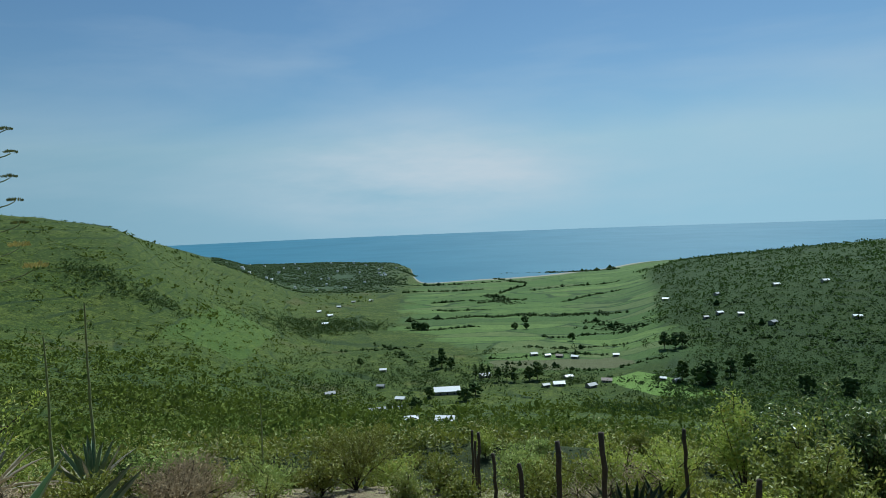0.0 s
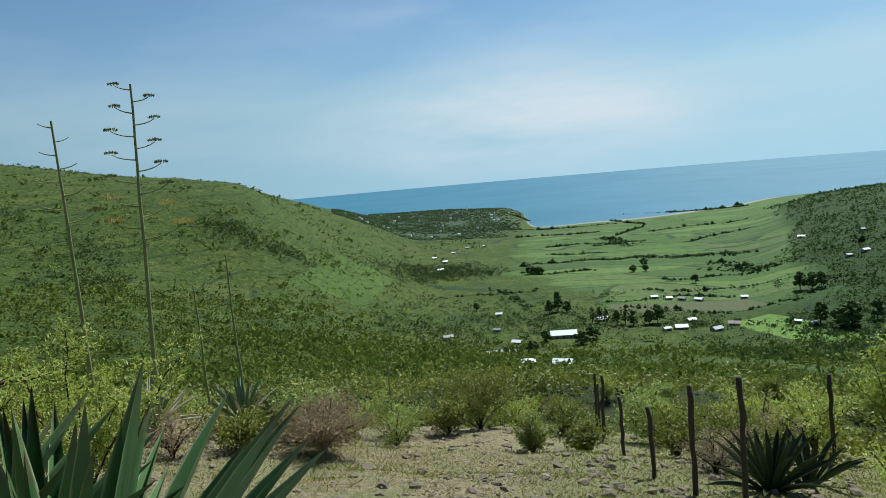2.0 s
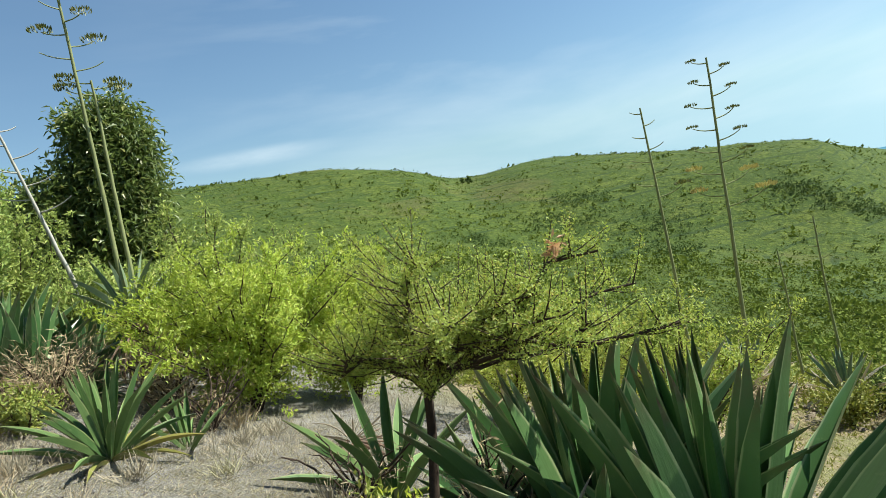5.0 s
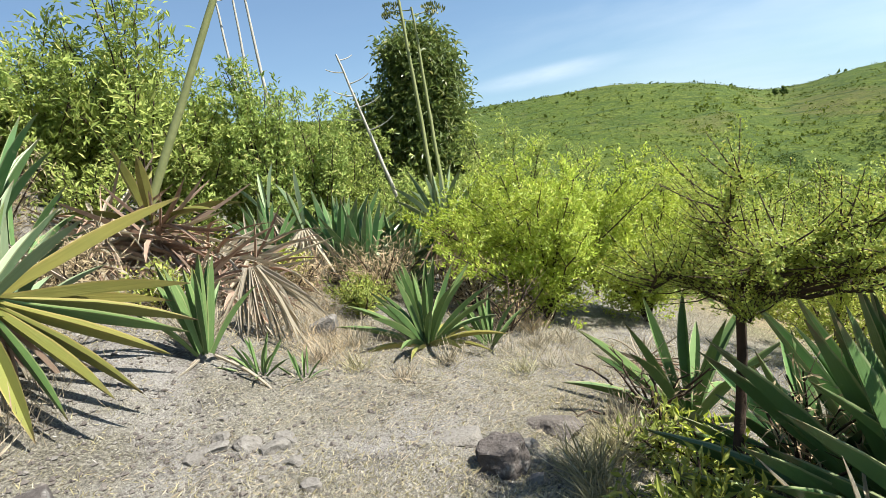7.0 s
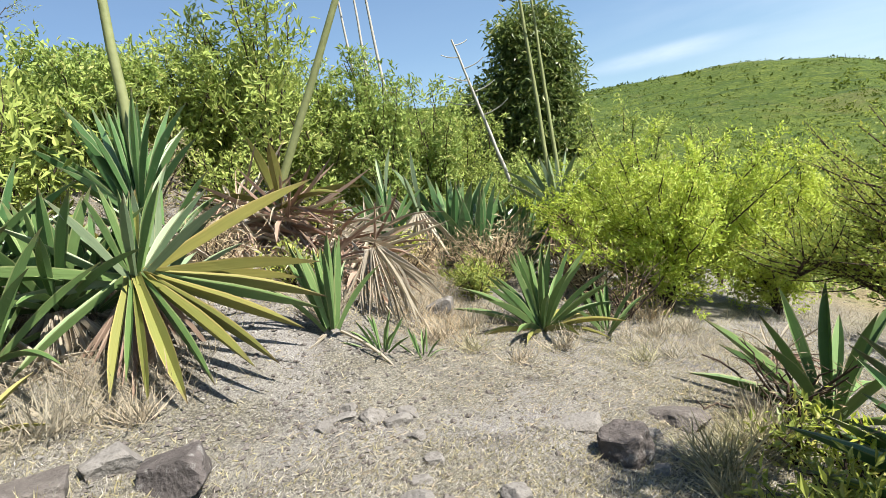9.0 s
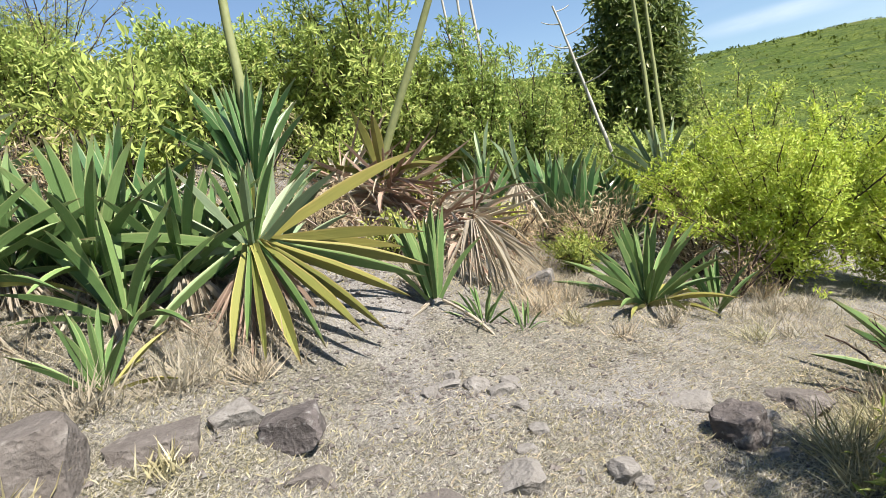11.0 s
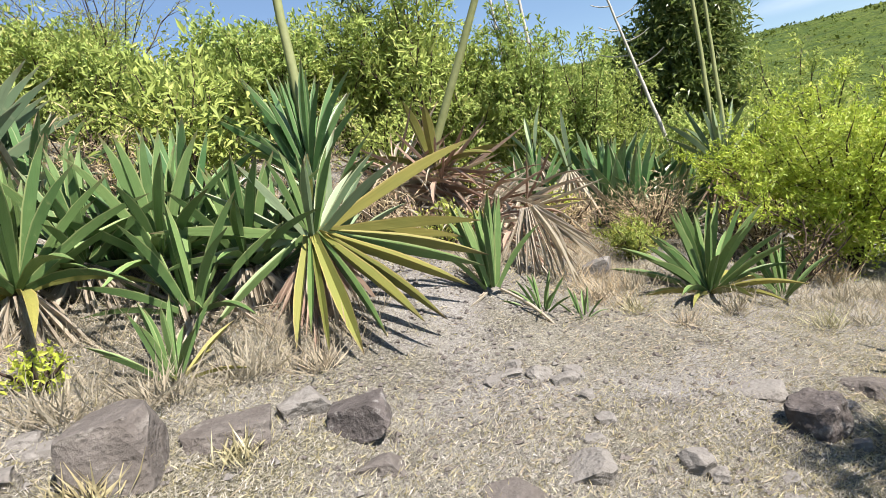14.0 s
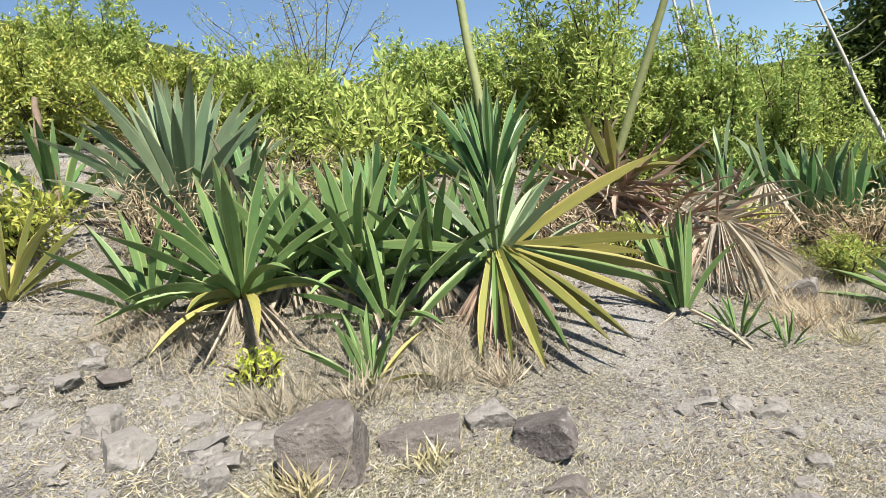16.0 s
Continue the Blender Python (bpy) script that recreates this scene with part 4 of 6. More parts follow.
def stalk(x, y, foot, height, thick, lean, material, seed, label, arms=0, arm_from=0.62, spread=0.42, heads=True, bow=0.04, bare=0.0, facing=None):
    """A flower stalk: tapering mast with alternating arms that end in flat flower heads. lean: plan drift per metre."""
    g = random.Random(seed)
    ob = empty("flower_stalk", x, y, z_at(x, y) + foot)
    t = np.linspace(0, 1, 14)
    wob = np.array([g.uniform(-1, 1) for _ in t]).cumsum() * thick * (0.12 if arms == 0 else 0.3)
    pts = np.stack([lean[0] * height * (t + bow * t * t) + wob, lean[1] * height * (t + bow * t * t) - wob * 0.6, height * t], -1)
    v, f = tubes([(pts, thick * (1 - 0.72 * t) / 2 + 0.006)], 8)
    part("mast", mesh_np("mast", v, f, material), ob)
    for k in range(arms):
        u = arm_from + (1 - arm_from) * (k + 0.5) / arms
        i = u * 13
        p = pts[int(i)] + (pts[min(13, int(i) + 1)] - pts[int(i)]) * (i % 1)
        az = (facing if facing is not None else g.uniform(0, 6.28)) + math.pi * k + g.uniform(-0.5, 0.5)
        out = np.array([math.cos(az), math.sin(az), 0])
        ln = spread * (1.15 - u) / (1.15 - arm_from) * g.uniform(0.8, 1.15) + 0.08
        s = np.linspace(0, 1, 5)[:, None]
        run = p + out * ln * s + np.array([0, 0, 1]) * ln * (0.1 * s + 0.2 * s ** 3)
        v, f = tubes([(run, np.linspace(thick * 0.14, thick * 0.07, 5) + 0.002)], 5)
        arm = part("arm", mesh_np("arm", v, f, material), ob)
        if heads and g.random() > bare:
            lot = GOLD_HEADS if u < arm_from + 0.12 and arms > 9 else HEADS
            part("flower_head", lot[k % len(lot)], arm, "", Matrix.Translation(run[-1]) @ Matrix.Rotation(g.uniform(0, 6), 4, "Z") @ Matrix.Diagonal((ln / spread * 0.5 + 0.55,) * 3 + (1,)))
    return tagged(ob, label, "flower stalk", "agave flower stalks")


# the bearing that each faces is the picture's left and right, so that the arms show
stalk(-6.78, 9.14, 0.2, 5.65, 0.07, (0.042, 0.030), stalk_m, 1, "tall agave flower stalk with flat flower heads on alternate arms", 14, 0.55, 0.52, facing=0.75)
stalk(-7.7, 8.9, 0.3, 5.0, 0.065, (0.0, 0.0), stalk_m, 2, "thinner agave stalk with short bare arms", 8, 0.66, 0.34, bare=0.75, facing=0.75)
stalk(-6.75, 11.9, 0.2, 3.5, 0.06, (0, 0), stalk_m, 3, "slim young agave stalk without flowers", 6, 0.6, 0.12, bare=1, facing=0.6)
stalk(-7.6, 12.0, 0.2, 2.9, 0.055, (0, 0), stalk_m, 4, "short slim agave stalk without flowers", 5, 0.6, 0.12, bare=1, facing=0.6)
stalk(-5.2, 17.2, 0.1, 2.6, 0.05, (0, 0), stalk_m, 5, "short thin agave stalk far down the slope", 5, 0.6, 0.12, bare=1, facing=0.4)
stalk(-8.44, 0.43, 1.1, 4.02, 0.05, (0.0, 0.012), stalk_m, 6, "tall green agave stalk with leafy flower heads", 9, 0.68, 0.24, facing=1.5, bare=0.3)
stalk(-8.40, 0.53, 1.1, 2.74, 0.05, (0.0, 0.010), stalk_m, 7, "green agave stalk with a small crown of arms", 4, 0.9, 0.26, facing=1.5)
stalk(-10.9, 0.25, 0.3, 3.5, 0.07, (0.02, -0.20), pale_m, 8, "dead bleached stalk with forked bare arms", 7, 0.6, 0.5, bare=1, facing=1.5)
stalk(-4.97, -3.02, 0.8, 4.6, 0.078, (0.01, 0.010), stalk_m, 9, "thick pale green agave stalk rising from its rosette", 0)
stalk(-6.45, -2.52, 0.45, 4.6, 0.08, (0.02, 0.55), stalk_m, 10, "thick leaning agave stalk above a withered heap", 0)
stalk(-14.0, -2.1, 0.0, 6.6, 0.09, (0.0, 0.0), pale_m, 12, "bare grey agave stalk behind the hedge", 5, 0.8, 0.3, bare=1, facing=1.5)
stalk(-14.2, -2.45, 0.0, 6.4, 0.08, (0.0, 0.01), pale_m, 13, "slim grey agave stalk behind the hedge", 5, 0.8, 0.3, bare=1, facing=1.5)
stalk(-14.5, -2.7, 0.0, 6.2, 0.08, (0.0, -0.01), pale_m, 14, "thin grey agave stalk behind the hedge", 5, 0.8, 0.3, bare=1, facing=1.5)
stalk(-3.05, -6.1, 0.0, 1.05, 0.13, (-0.03, 0.05), bark_mat("rotten_stalk", (0.12, 0.085, 0.06), (0.28, 0.21, 0.15)), 15, "short brown broken stalk stump", 0)

# ---- shrubs and trees ----
def shrub(x, y, height, width, seed, leaf, label, stems=9, twigs=14, per=24, size=(0.06, 0.022), bark="twig", name="shrub", low=0.15, flat=0.8, rise=0.8, lean=(0, 0), stem_r=0.012, category="shrub", foot=None, fork=0.0, puff=0.7, group="", gnarl=0.03, tips=1.0):
    """Stems that arch out of one foot (or out of a fork on a trunk), twigs along them, and leaves along the twigs."""
    g = np.random.default_rng(seed)
    ob = empty(name, x, y, (z_at(x, y) if foot is None else foot) - 0.03)
    runs, twigs_run, base, way = [], [], [], []
    if fork:
        t = np.linspace(0, 1, 6)
        runs.append((np.stack([0.16 * (t - 1) + 0.05 * np.sin(6.28 * t), 0.10 * (t - 1) - 0.04 * np.sin(6.28 * t), fork * 1.03 * t], -1), stem_r * (2.6 - 0.6 * t)))
    for s in range(stems):
        az = s * 2.4 + g.uniform(-0.4, 0.4)
        reach = width / 2 * math.sqrt((s + 0.5) / stems) * g.uniform(0.75, 1.1)
        top = height * (1 - 0.35 * (reach / (width / 2)) ** 2) * g.uniform(0.75, 1.08) - fork
        top = max(top, 0.10 * height, 0.5 * reach if fork else 0)
        t = np.linspace(0, 1, 8)
        wob = np.cumsum(g.normal(0, gnarl * height / 2, (8, 3)), 0) * t[:, None]
        pts = np.stack([(reach * math.cos(az) + lean[0]) * t ** 1.15, (reach * math.sin(az) + lean[1]) * t ** 1.15, fork + top * t ** rise], -1) + wob
        runs.append((pts, stem_r * (1 - 0.8 * t) + 0.003))
        for k in range(twigs):
            u = low + (1 - low) * (k + g.uniform(0, 1)) / twigs
            i = min(6, int(u * 7))
            p = pts[i] + (pts[i + 1] - pts[i]) * (u * 7 - i)
            dr = g.normal(0, 1, 3) * (1, 1, 0.55) + np.array([math.cos(az), math.sin(az), flat]) * 0.7
            dr = dr / np.linalg.norm(dr)
            ln = width * g.uniform(0.10, 0.26) * (1.1 - 0.5 * u)
            q = np.linspace(0, 1, 3)[:, None]
            tw = p + dr * ln * q + np.array([0, 0, 1]) * ln * 0.25 * q * q
            if fork or k % 2:
                twigs_run.append((tw, np.linspace(0.005, 0.0015, 3)))
            at = g.uniform(0.05, 1.0, per) ** tips
            base.append(tw[0] + (tw[-1] - tw[0]) * at[:, None] + g.normal(0, puff * size[0], (per, 3)))
            way.append(unit(tw[-1] - tw[0]) * 0.5 + g.normal(0, 0.75, (per, 3)) + (0, 0, 0.15))
    base, way = np.concatenate(base), np.concatenate(way)
    base[:, 2] = np.maximum(base[:, 2], 0.03)
    v, f = tubes(runs, 4)
    v2, f2 = tubes(twigs_run, 3)
    v, f = np.concatenate([v, v2]), np.concatenate([f, f2 + len(v)])
    part("branchwork", mesh_np("branchwork", v, f, MAT[bark]), ob)
    n = len(base)
    ln = size[0] * g.uniform(0.6, 1.25, n)
    # leaf faces turn outwards and to the sky
    out = unit((base - (lean[0] * 0.5, lean[1] * 0.5, height * 0.35)) * (1, 1, 0.7))
    v, f = leaf_quads(base, way, g.normal(0, 0.5, (n, 3)) + out * 0.9 + (0, 0, 0.6), ln, ln * size[1] / size[0])
    part("foliage", mesh_np("foliage", v, f, MAT[leaf], False), ob)
    return tagged(ob, label, category, group)


def tree(x, y, height, lobes, seed, leaf, label, leaves=9000, size=(0.16, 0.05), trunk=0.18, name="tree", bark="bark", droop=-0.25):
    """Trunk, limbs that run to each lobe of the crown, and leaf sprays over the lobes with gaps between."""
    g = np.random.default_rng(seed)
    z0 = z_at(x, y)
    ob = empty(name, x, y, z0 - 0.05)
    runs = [(np.array([(0, 0, 0), (0.05, 0.02, height * 0.2), (0, 0, height * 0.42)]), np.array([trunk, trunk * 0.8, trunk * 0.6]))]
    base, way = [], []
    share = np.array([a[3] * a[4] for a in lobes], float)
    for (lx, ly, lz, rr, rz), sh in zip(lobes, share / share.sum()):
        c = np.array([lx, ly, lz])
        q = np.linspace(0, 1, 6)[:, None]
        limb = np.array([0, 0, height * 0.3]) * (1 - q) + c * q + np.array([0, 0, 0.3]) * np.sin(q * 3.14)
        runs.append((limb, np.linspace(trunk * 0.5, 0.02, 6)))
        n = int(leaves * sh / 14)
        dr = unit(g.normal(size=(n, 3)))
        tip = c + dr * np.array([rr, rr, rz]) * g.uniform(0.55, 1.12, (n, 1)) ** 0.8
        for k in range(0, n, 3):
            runs.append((np.stack([c + (tip[k] - c) * w for w in (0.2, 0.6, 1.0)]), np.array([0.02, 0.012, 0.004])))
        b = np.repeat(tip, 14, 0) + g.normal(0, size[0] * 0.9, (n * 14, 3))
        base.append(b)
        way.append(np.repeat(dr, 14, 0) * 0.7 + g.normal(0, 0.7, (n * 14, 3)) + (0, 0, droop))
    v, f = tubes(runs, 5)
    part("trunk", mesh_np("trunk", v, f, MAT[bark]), ob)
    base, way = np.concatenate(base), np.concatenate(way)
    n = len(base)
    ln = size[0] * g.uniform(0.6, 1.2, n)
    v, f = leaf_quads(base, way, g.normal(0, 0.6, (n, 3)) + (0, 0, 1), ln, ln * size[1] / size[0])
    part("crown", mesh_np("crown", v, f, MAT[leaf], False), ob)
    return tagged(ob, label, "tree")


# thorn bush with a flat crown, in front of the valley
thorn = shrub(-2.95, 1.15, 1.72, 1.6, 60, "acacia", "flat-topped thorn bush with fine leaves on dark branches", 18, 26, 110, (0.016, 0.0085), stem_r=0.013, low=0.34, flat=0.7, rise=0.7, fork=1.06, puff=0.9, lean=(0.42, 0.12), name="thorn_bush", gnarl=0.055)
g = np.random.default_rng(77)
v, f = leaf_quads(g.normal(0, 0.012, (40, 3)), g.normal(0, 1, (40, 3)) * (1, 1, 0.4), g.normal(0, 1, (40, 3)), 0.034, 0.010)
part("dry_spray", mesh_np("dry_spray", v, f, MAT["ember"], False), thorn, "orange dried leaf spray", Matrix.Translation((1.28, -0.14, 1.70)))
shrub(-3.05, 1.42, 0.75, 0.8, 160, "dry", "dry sticks and dead leaves round the thorn bush's trunk", 14, 8, 5, (0.10, 0.012), flat=0.9, rise=0.8, name="dry_branch", gnarl=0.08)
shrub(-4.44, 4.75, 1.75, 1.9, 61, "acacia", "yellow-tipped thorn bush above dark stems", 12, 18, 44, (0.045, 0.02), low=0.3, flat=0.6, name="thorn_bush", gnarl=0.05)
shrub(-7.78, 1.46, 2.0, 3.0, 62, "bright", "bright lime green rounded bush", 28, 28, 46, (0.060, 0.022), low=0.04, puff=0.5, tips=0.6, name="bush")
shrub(-8.3, 2.9, 1.9, 2.4, 63, "bright", "light green bush beside a brighter one", 22, 24, 40, (0.058, 0.022), low=0.06, puff=0.5, tips=0.6, name="bush")
shrub(-9.4, 1.6, 3.1, 1.9, 64, "hedge", "sparse slender shrub rising behind a lime bush", 7, 13, 40, (0.07, 0.03), low=0.4)
shrub(-10.2, 2.9, 2.8, 1.7, 65, "hedge", "grey-green shrub behind the lime bush", 8, 14, 44, (0.06, 0.025), low=0.3)
shrub(-6.6, 4.2, 1.5, 2.4, 66, "acacia", "low spreading thorn bush in the hollow", 13, 20, 40, (0.045, 0.02), low=0.2, flat=0.4, name="thorn_bush")
shrub(-7.4, 6.2, 1.6, 2.4, 67, "acacia", "low yellow-green thorn bush down the slope", 13, 20, 40, (0.045, 0.02), low=0.2, flat=0.4, name="thorn_bush")
shrub(-3.0, 0.85, 0.36, 0.6, 68, "shrub", "low leafy herb at the foot of the thorn bush", 8, 8, 10, (0.05, 0.02), name="herb")

shrub(-2.62, 0.62, 0.36, 0.75, 69, "shrub", "lance-leaved yellow-green herb beside the track", 9, 9, 9, (0.08, 0.022), name="herb")

# the hedge above the bank, and more of its kind up the slope
uphill = []
for i, (hx, hy, hh, hw, lf, lab) in enumerate((
        (-10.6, -3.5, 2.9, 2.6, "hedge", "tall leafy hedge shrub with lance leaves"), (-9.2, -3.9, 2.3, 2.4, "hedge", "dense green hedge shrub"), (-8.3, -4.1, 2.0, 2.2, "hedge", "upright hedge shrub with clustered leaves"),
        (-11.8, -2.4, 2.7, 2.4, "hedge", "rounded green hedge shrub"), (-12.6, -0.8, 2.9, 2.4, "hedge", "green hedge shrub beside the dark tree"), (-10.1, -1.9, 3.0, 1.8, "hedge", "tall slender hedge shrub with fresh tips"), (-11.3, -1.3, 2.9, 2.2, "hedge", "tall leafy shrub behind the withered agaves"), (-9.6, -2.8, 2.5, 1.8, "hedge", "leafy shrub above the withered agaves"), (-7.1, -4.5, 1.5, 2.0, "hedge", "light green hedge bush"),
        (-6.3, -4.9, 1.15, 2.0, "hedge", "fresh green bush above the agaves"), (-7.5, -5.6, 1.3, 2.4, "hedge", "green bush on the upper slope"), (-6.3, -6.6, 1.1, 2.4, "hedge", "low green bush on the upper slope"),
        (-5.2, -7.4, 1.0, 2.4, "shrub", "low olive bush on the upper slope"), (-4.4, -8.6, 1.2, 2.4, "shrub", "low bush among dry grass uphill"), (-7.2, -8.2, 1.2, 2.8, "hedge", "dense bush high on the slope"),
        (-3.0, -9.6, 1.2, 2.6, "shrub", "olive bush high on the slope"), (-5.4, -10.2, 1.1, 2.8, "hedge", "green bush near the crest"), (-10.0, -6.4, 1.5, 2.8, "hedge", "thick hedge bush behind the shrubs"),
        (-13.5, -4.4, 2.2, 3.0, "hedge", "broad hedge bush behind the shrubs"), (-10.9, 0.2, 1.6, 2.0, "hedge", "low green bush below the dark tree"), (-12.6, 1.4, 1.8, 2.4, "hedge", "green bush on the slope below the tree"))):
    hedge = shrub(hx, hy, hh, hw, 70 + i, lf, lab, 14, 25, 28, (0.092, 0.034) if lf == "hedge" else (0.08, 0.032), low=0.06, puff=0.42, flat=1.0, tips=0.6, group="hedge shrubs")
    if i in (1, 6, 10):
        uphill.append(hedge)
g = np.random.default_rng(57)
for i in range(28):
    b, d = g.uniform(117, 168), g.uniform(9.0, 24)
    hx, hy = spot(b, d)
    if d > 10.5 or b < 142:
        k = g.uniform(0.5, 0.95) * (0.7 if d < 12 else 1.0)
        copy_thing(uphill[i % 3], pose(hx, hy, z_at(hx, hy) - 0.05, 0, 0, g.uniform(0, 360)) @ Matrix.Diagonal((k * 1.1, k * 1.1, k, 1)))
shrub(-4.56, -3.86, 1.4, 1.4, 95, "hedge", "yellow-green shrub with broad glossy leaves", 10, 12, 13, (0.12, 0.036), low=0.3, flat=1.0)
shrub(-8.2, -3.0, 3.4, 1.7, 96, "hedge", "tall shrub with whorled lance leaves above the hedge", 9, 12, 18, (0.15, 0.04), low=0.3, flat=1.2)
shrub(-7.6, -7.0, 2.9, 3.8, 97, "shrub", "airy leafless-looking shrub against the sky", 14, 14, 16, (0.045, 0.018), low=0.3, flat=0.9, stem_r=0.008)
shrub(-6.9, -2.3, 0.55, 0.9, 98, "shrub", "small yellow-green herb on the bank", 9, 9, 16, (0.05, 0.02), name="herb")
shrub(-5.45, -2.15, 0.42, 0.7, 99, "shrub", "yellow-green herb under the withered agave", 8, 8, 12, (0.05, 0.02), name="herb")
shrub(-6.9, -0.7, 0.45, 0.8, 101, "shrub", "straggly herb at the foot of the bank", 10, 10, 24, (0.05, 0.018), name="herb")
shrub(-7.7, 0.6, 0.8, 1.2, 102, "dry", "tangle of dry stems around an agave", 16, 12, 14, (0.12, 0.008), flat=0.6, name="brush")
shrub(-7.9, -0.5, 0.7, 1.3, 103, "dry", "dry stems between blue-green agaves", 16, 12, 14, (0.12, 0.008), flat=0.6, name="brush")
shrub(-7.6, -1.55, 0.5, 0.8, 100, "bright", "light green herb between agaves", 9, 9, 16, (0.06, 0.025), name="herb")

r = random.Random(12)
crown = [(0.0, 0.7, 6.0, 0.95, 0.75), (0.0, 0.7, 4.9, 1.1, 0.9), (0.2, 0.7, 3.8, 1.15, 0.95), (0.3, 0.5, 2.6, 1.1, 0.9), (0.2, -1.3, 4.0, 0.7, 0.65), (0.3, -1.5, 3.1, 0.8, 0.7), (0, -2.1, 2.3, 0.9, 0.8)]
crown += [(0.75 * math.cos(a) * w, 0.68 + 1.12 * math.sin(a) * w, z - 0.25, 0.52, 0.42) for a, w, z in ((r.uniform(0, 6.28), r.uniform(0.9, 1.15) * (1.0 if z < 6 else 0.6), z + r.uniform(-0.2, 0.2)) for z in (6.6, 6.3, 6.0, 5.8, 5.4, 5.1, 4.8, 4.6, 4.2, 3.9, 3.6, 3.3, 2.9, 2.5, 2.2) for _ in range(2))]
tree(-22.1, 1.3, 7.2, crown, 110, "mango", "dark dense tree with drooping leaves and paler tips", 34000, (0.26, 0.09))

# ---- shrubs and fence down the path ----
shrub(-2.1, 13.6, 1.5, 2.2, 120, "slope", "brownish twiggy shrub at the end of the path", 18, 20, 26, (0.055, 0.024), low=0.35)
shrub(-0.74, 10.1, 0.75, 0.8, 121, "shrub", "small leafy herb on the path", 11, 12, 26, (0.05, 0.02), name="herb")
shrub(-3.85, 8.9, 0.75, 1.7, 122, "dry", "brown tangled brush heap beside the path", 22, 16, 16, (0.09, 0.014), flat=0.6, rise=0.6, name="brush", gnarl=0.08)
shrub(-4.3, 9.6, 0.8, 1.3, 123, "dry", "withered brown brush behind a darker heap", 14, 12, 14, (0.07, 0.012), flat=0.4, name="brush")
shrub(-5.7, 10.9, 0.7, 1.3, 222, "copse", "dark low brush below agaves", 14, 12, 22, (0.08, 0.02), flat=0.4, name="brush")
shrub(-3.2, 10.6, 0.6, 0.9, 124, "shrub", "dusty green shrub beside dry brush", 9, 9, 14, (0.05, 0.02))
shrub(5.9, 12.6, 2.2, 1.6, 125, "acacia", "brownish leafy shrub rising above the fence", 12, 16, 22, (0.09, 0.04), low=0.3)
shrub(4.6, 8.0, 1.35, 1.6, 126, "shrub", "yellow-green bush at the fence corner", 16, 18, 26, (0.08, 0.035), tips=0.7)
shrub(5.5, 8.9, 1.75, 2.4, 127, "mango", "dark dense bush beside the fence corner", 18, 22, 34, (0.09, 0.04))
shrub(6.6, 8.3, 1.9, 2.4, 227, "mango", "dark glossy bush beyond the fence corner", 18, 22, 34, (0.09, 0.04))
shrub(3.4, 6.9, 0.9, 1.2, 128, "bright", "yellow-green herb below the corner post", 10, 10, 16, (0.05, 0.022), name="herb")
shrub(2.9, 10.8, 1.1, 1.6, 129, "dry", "reddish dry bush behind the fence", 11, 12, 14, (0.05, 0.02))


def fence():
    ob = tagged(empty("fence", 1.0, 8.5, z_at(1.0, 8.5)), "row of rough dark wooden fence posts on the slope", "fence")
    g = random.Random(3)
    for px, py, h, rad in ((0.62, 15.6, 1.35, 0.036), (0.46, 14.2, 1.4, 0.036), (0.50, 12.1, 1.35, 0.04), (0.68, 9.6, 1.0, 0.036), (0.97, 8.5, 1.0, 0.04), (1.32, 7.6, 1.35, 0.042), (1.66, 6.75, 1.45, 0.04), (4.0, 10.6, 1.5, 0.042), (3.1, 6.45, 1.12, 0.042)):
        t = np.linspace(0, 1, 9)
        z0 = z_at(px, py) - 0.15
        dx, dy = g.uniform(-0.05, 0.05), g.uniform(-0.05, 0.05)
        pts = np.stack([px - 1.0 + dx * t + np.array([g.uniform(-0.012, 0.012) for _ in t]), py - 8.5 + dy * t + np.array([g.uniform(-0.012, 0.012) for _ in t]), z0 - z_at(1.0, 8.5) + (h + 0.15) * t], -1)
        rad *= 0.78
        v, f = tubes([(np.concatenate([pts, pts[-1:] + (0, 0, 0.004)]), np.concatenate([rad * np.array([g.uniform(0.85, 1.08) for _ in t]), [0.004]]))], 8)
        part("post", mesh_np("post", v, f, MAT["post"]), ob)
    return ob


fence()

# ---- rocks ----
def rock(x, y, sx, sy, sz, seed, material, label, turn=0.0, sink=0.3, cuts=13, name="rock", blunt=0.0):
    """A stone cut by random planes, then roughened."""
    g = np.random.default_rng(seed)
    bm = bmesh.new()
    bmesh.ops.create_icosphere(bm, subdivisions=4, radius=1.0)
    planes = [(Vector(unit(np.array(a) + g.normal(0, 0.22, 3))), g.uniform(0.46, 0.62) + blunt) for a in ((1, 0, 0), (-1, 0, 0), (0, 1, 0), (0, -1, 0), (0, 0, 1), (0, 0, -1))]
    planes += [(Vector(unit(g.normal(size=3))), g.uniform(0.6, 0.8) + blunt) for _ in range(cuts - 6)]
    for v in bm.verts:
        c = v.co.copy()
        for nrm, dist in planes:
            over = c.dot(nrm) - dist
            if over > 0:
                c -= nrm * over * 0.97
        c *= 1.25 - 0.9 * blunt + (0.08 + 0.25 * blunt) * noise.noise(c * 2.5 + Vector((seed, 0, 0))) + 0.025 * noise.noise(c * 9 + Vector((0, seed, 0)))
        v.co = (c.x * sx, c.y * sy, c.z * sz)
    ob = new(name, from_bm(name, bm, MAT[material], False))
    z = z_at(x, y)
    ob.matrix_world = pose(x, y, z + sz * (0.8 - 2 * sink * 0.8), 0, 0, turn)
    return tagged(ob, label, "rock", "stones on the track")


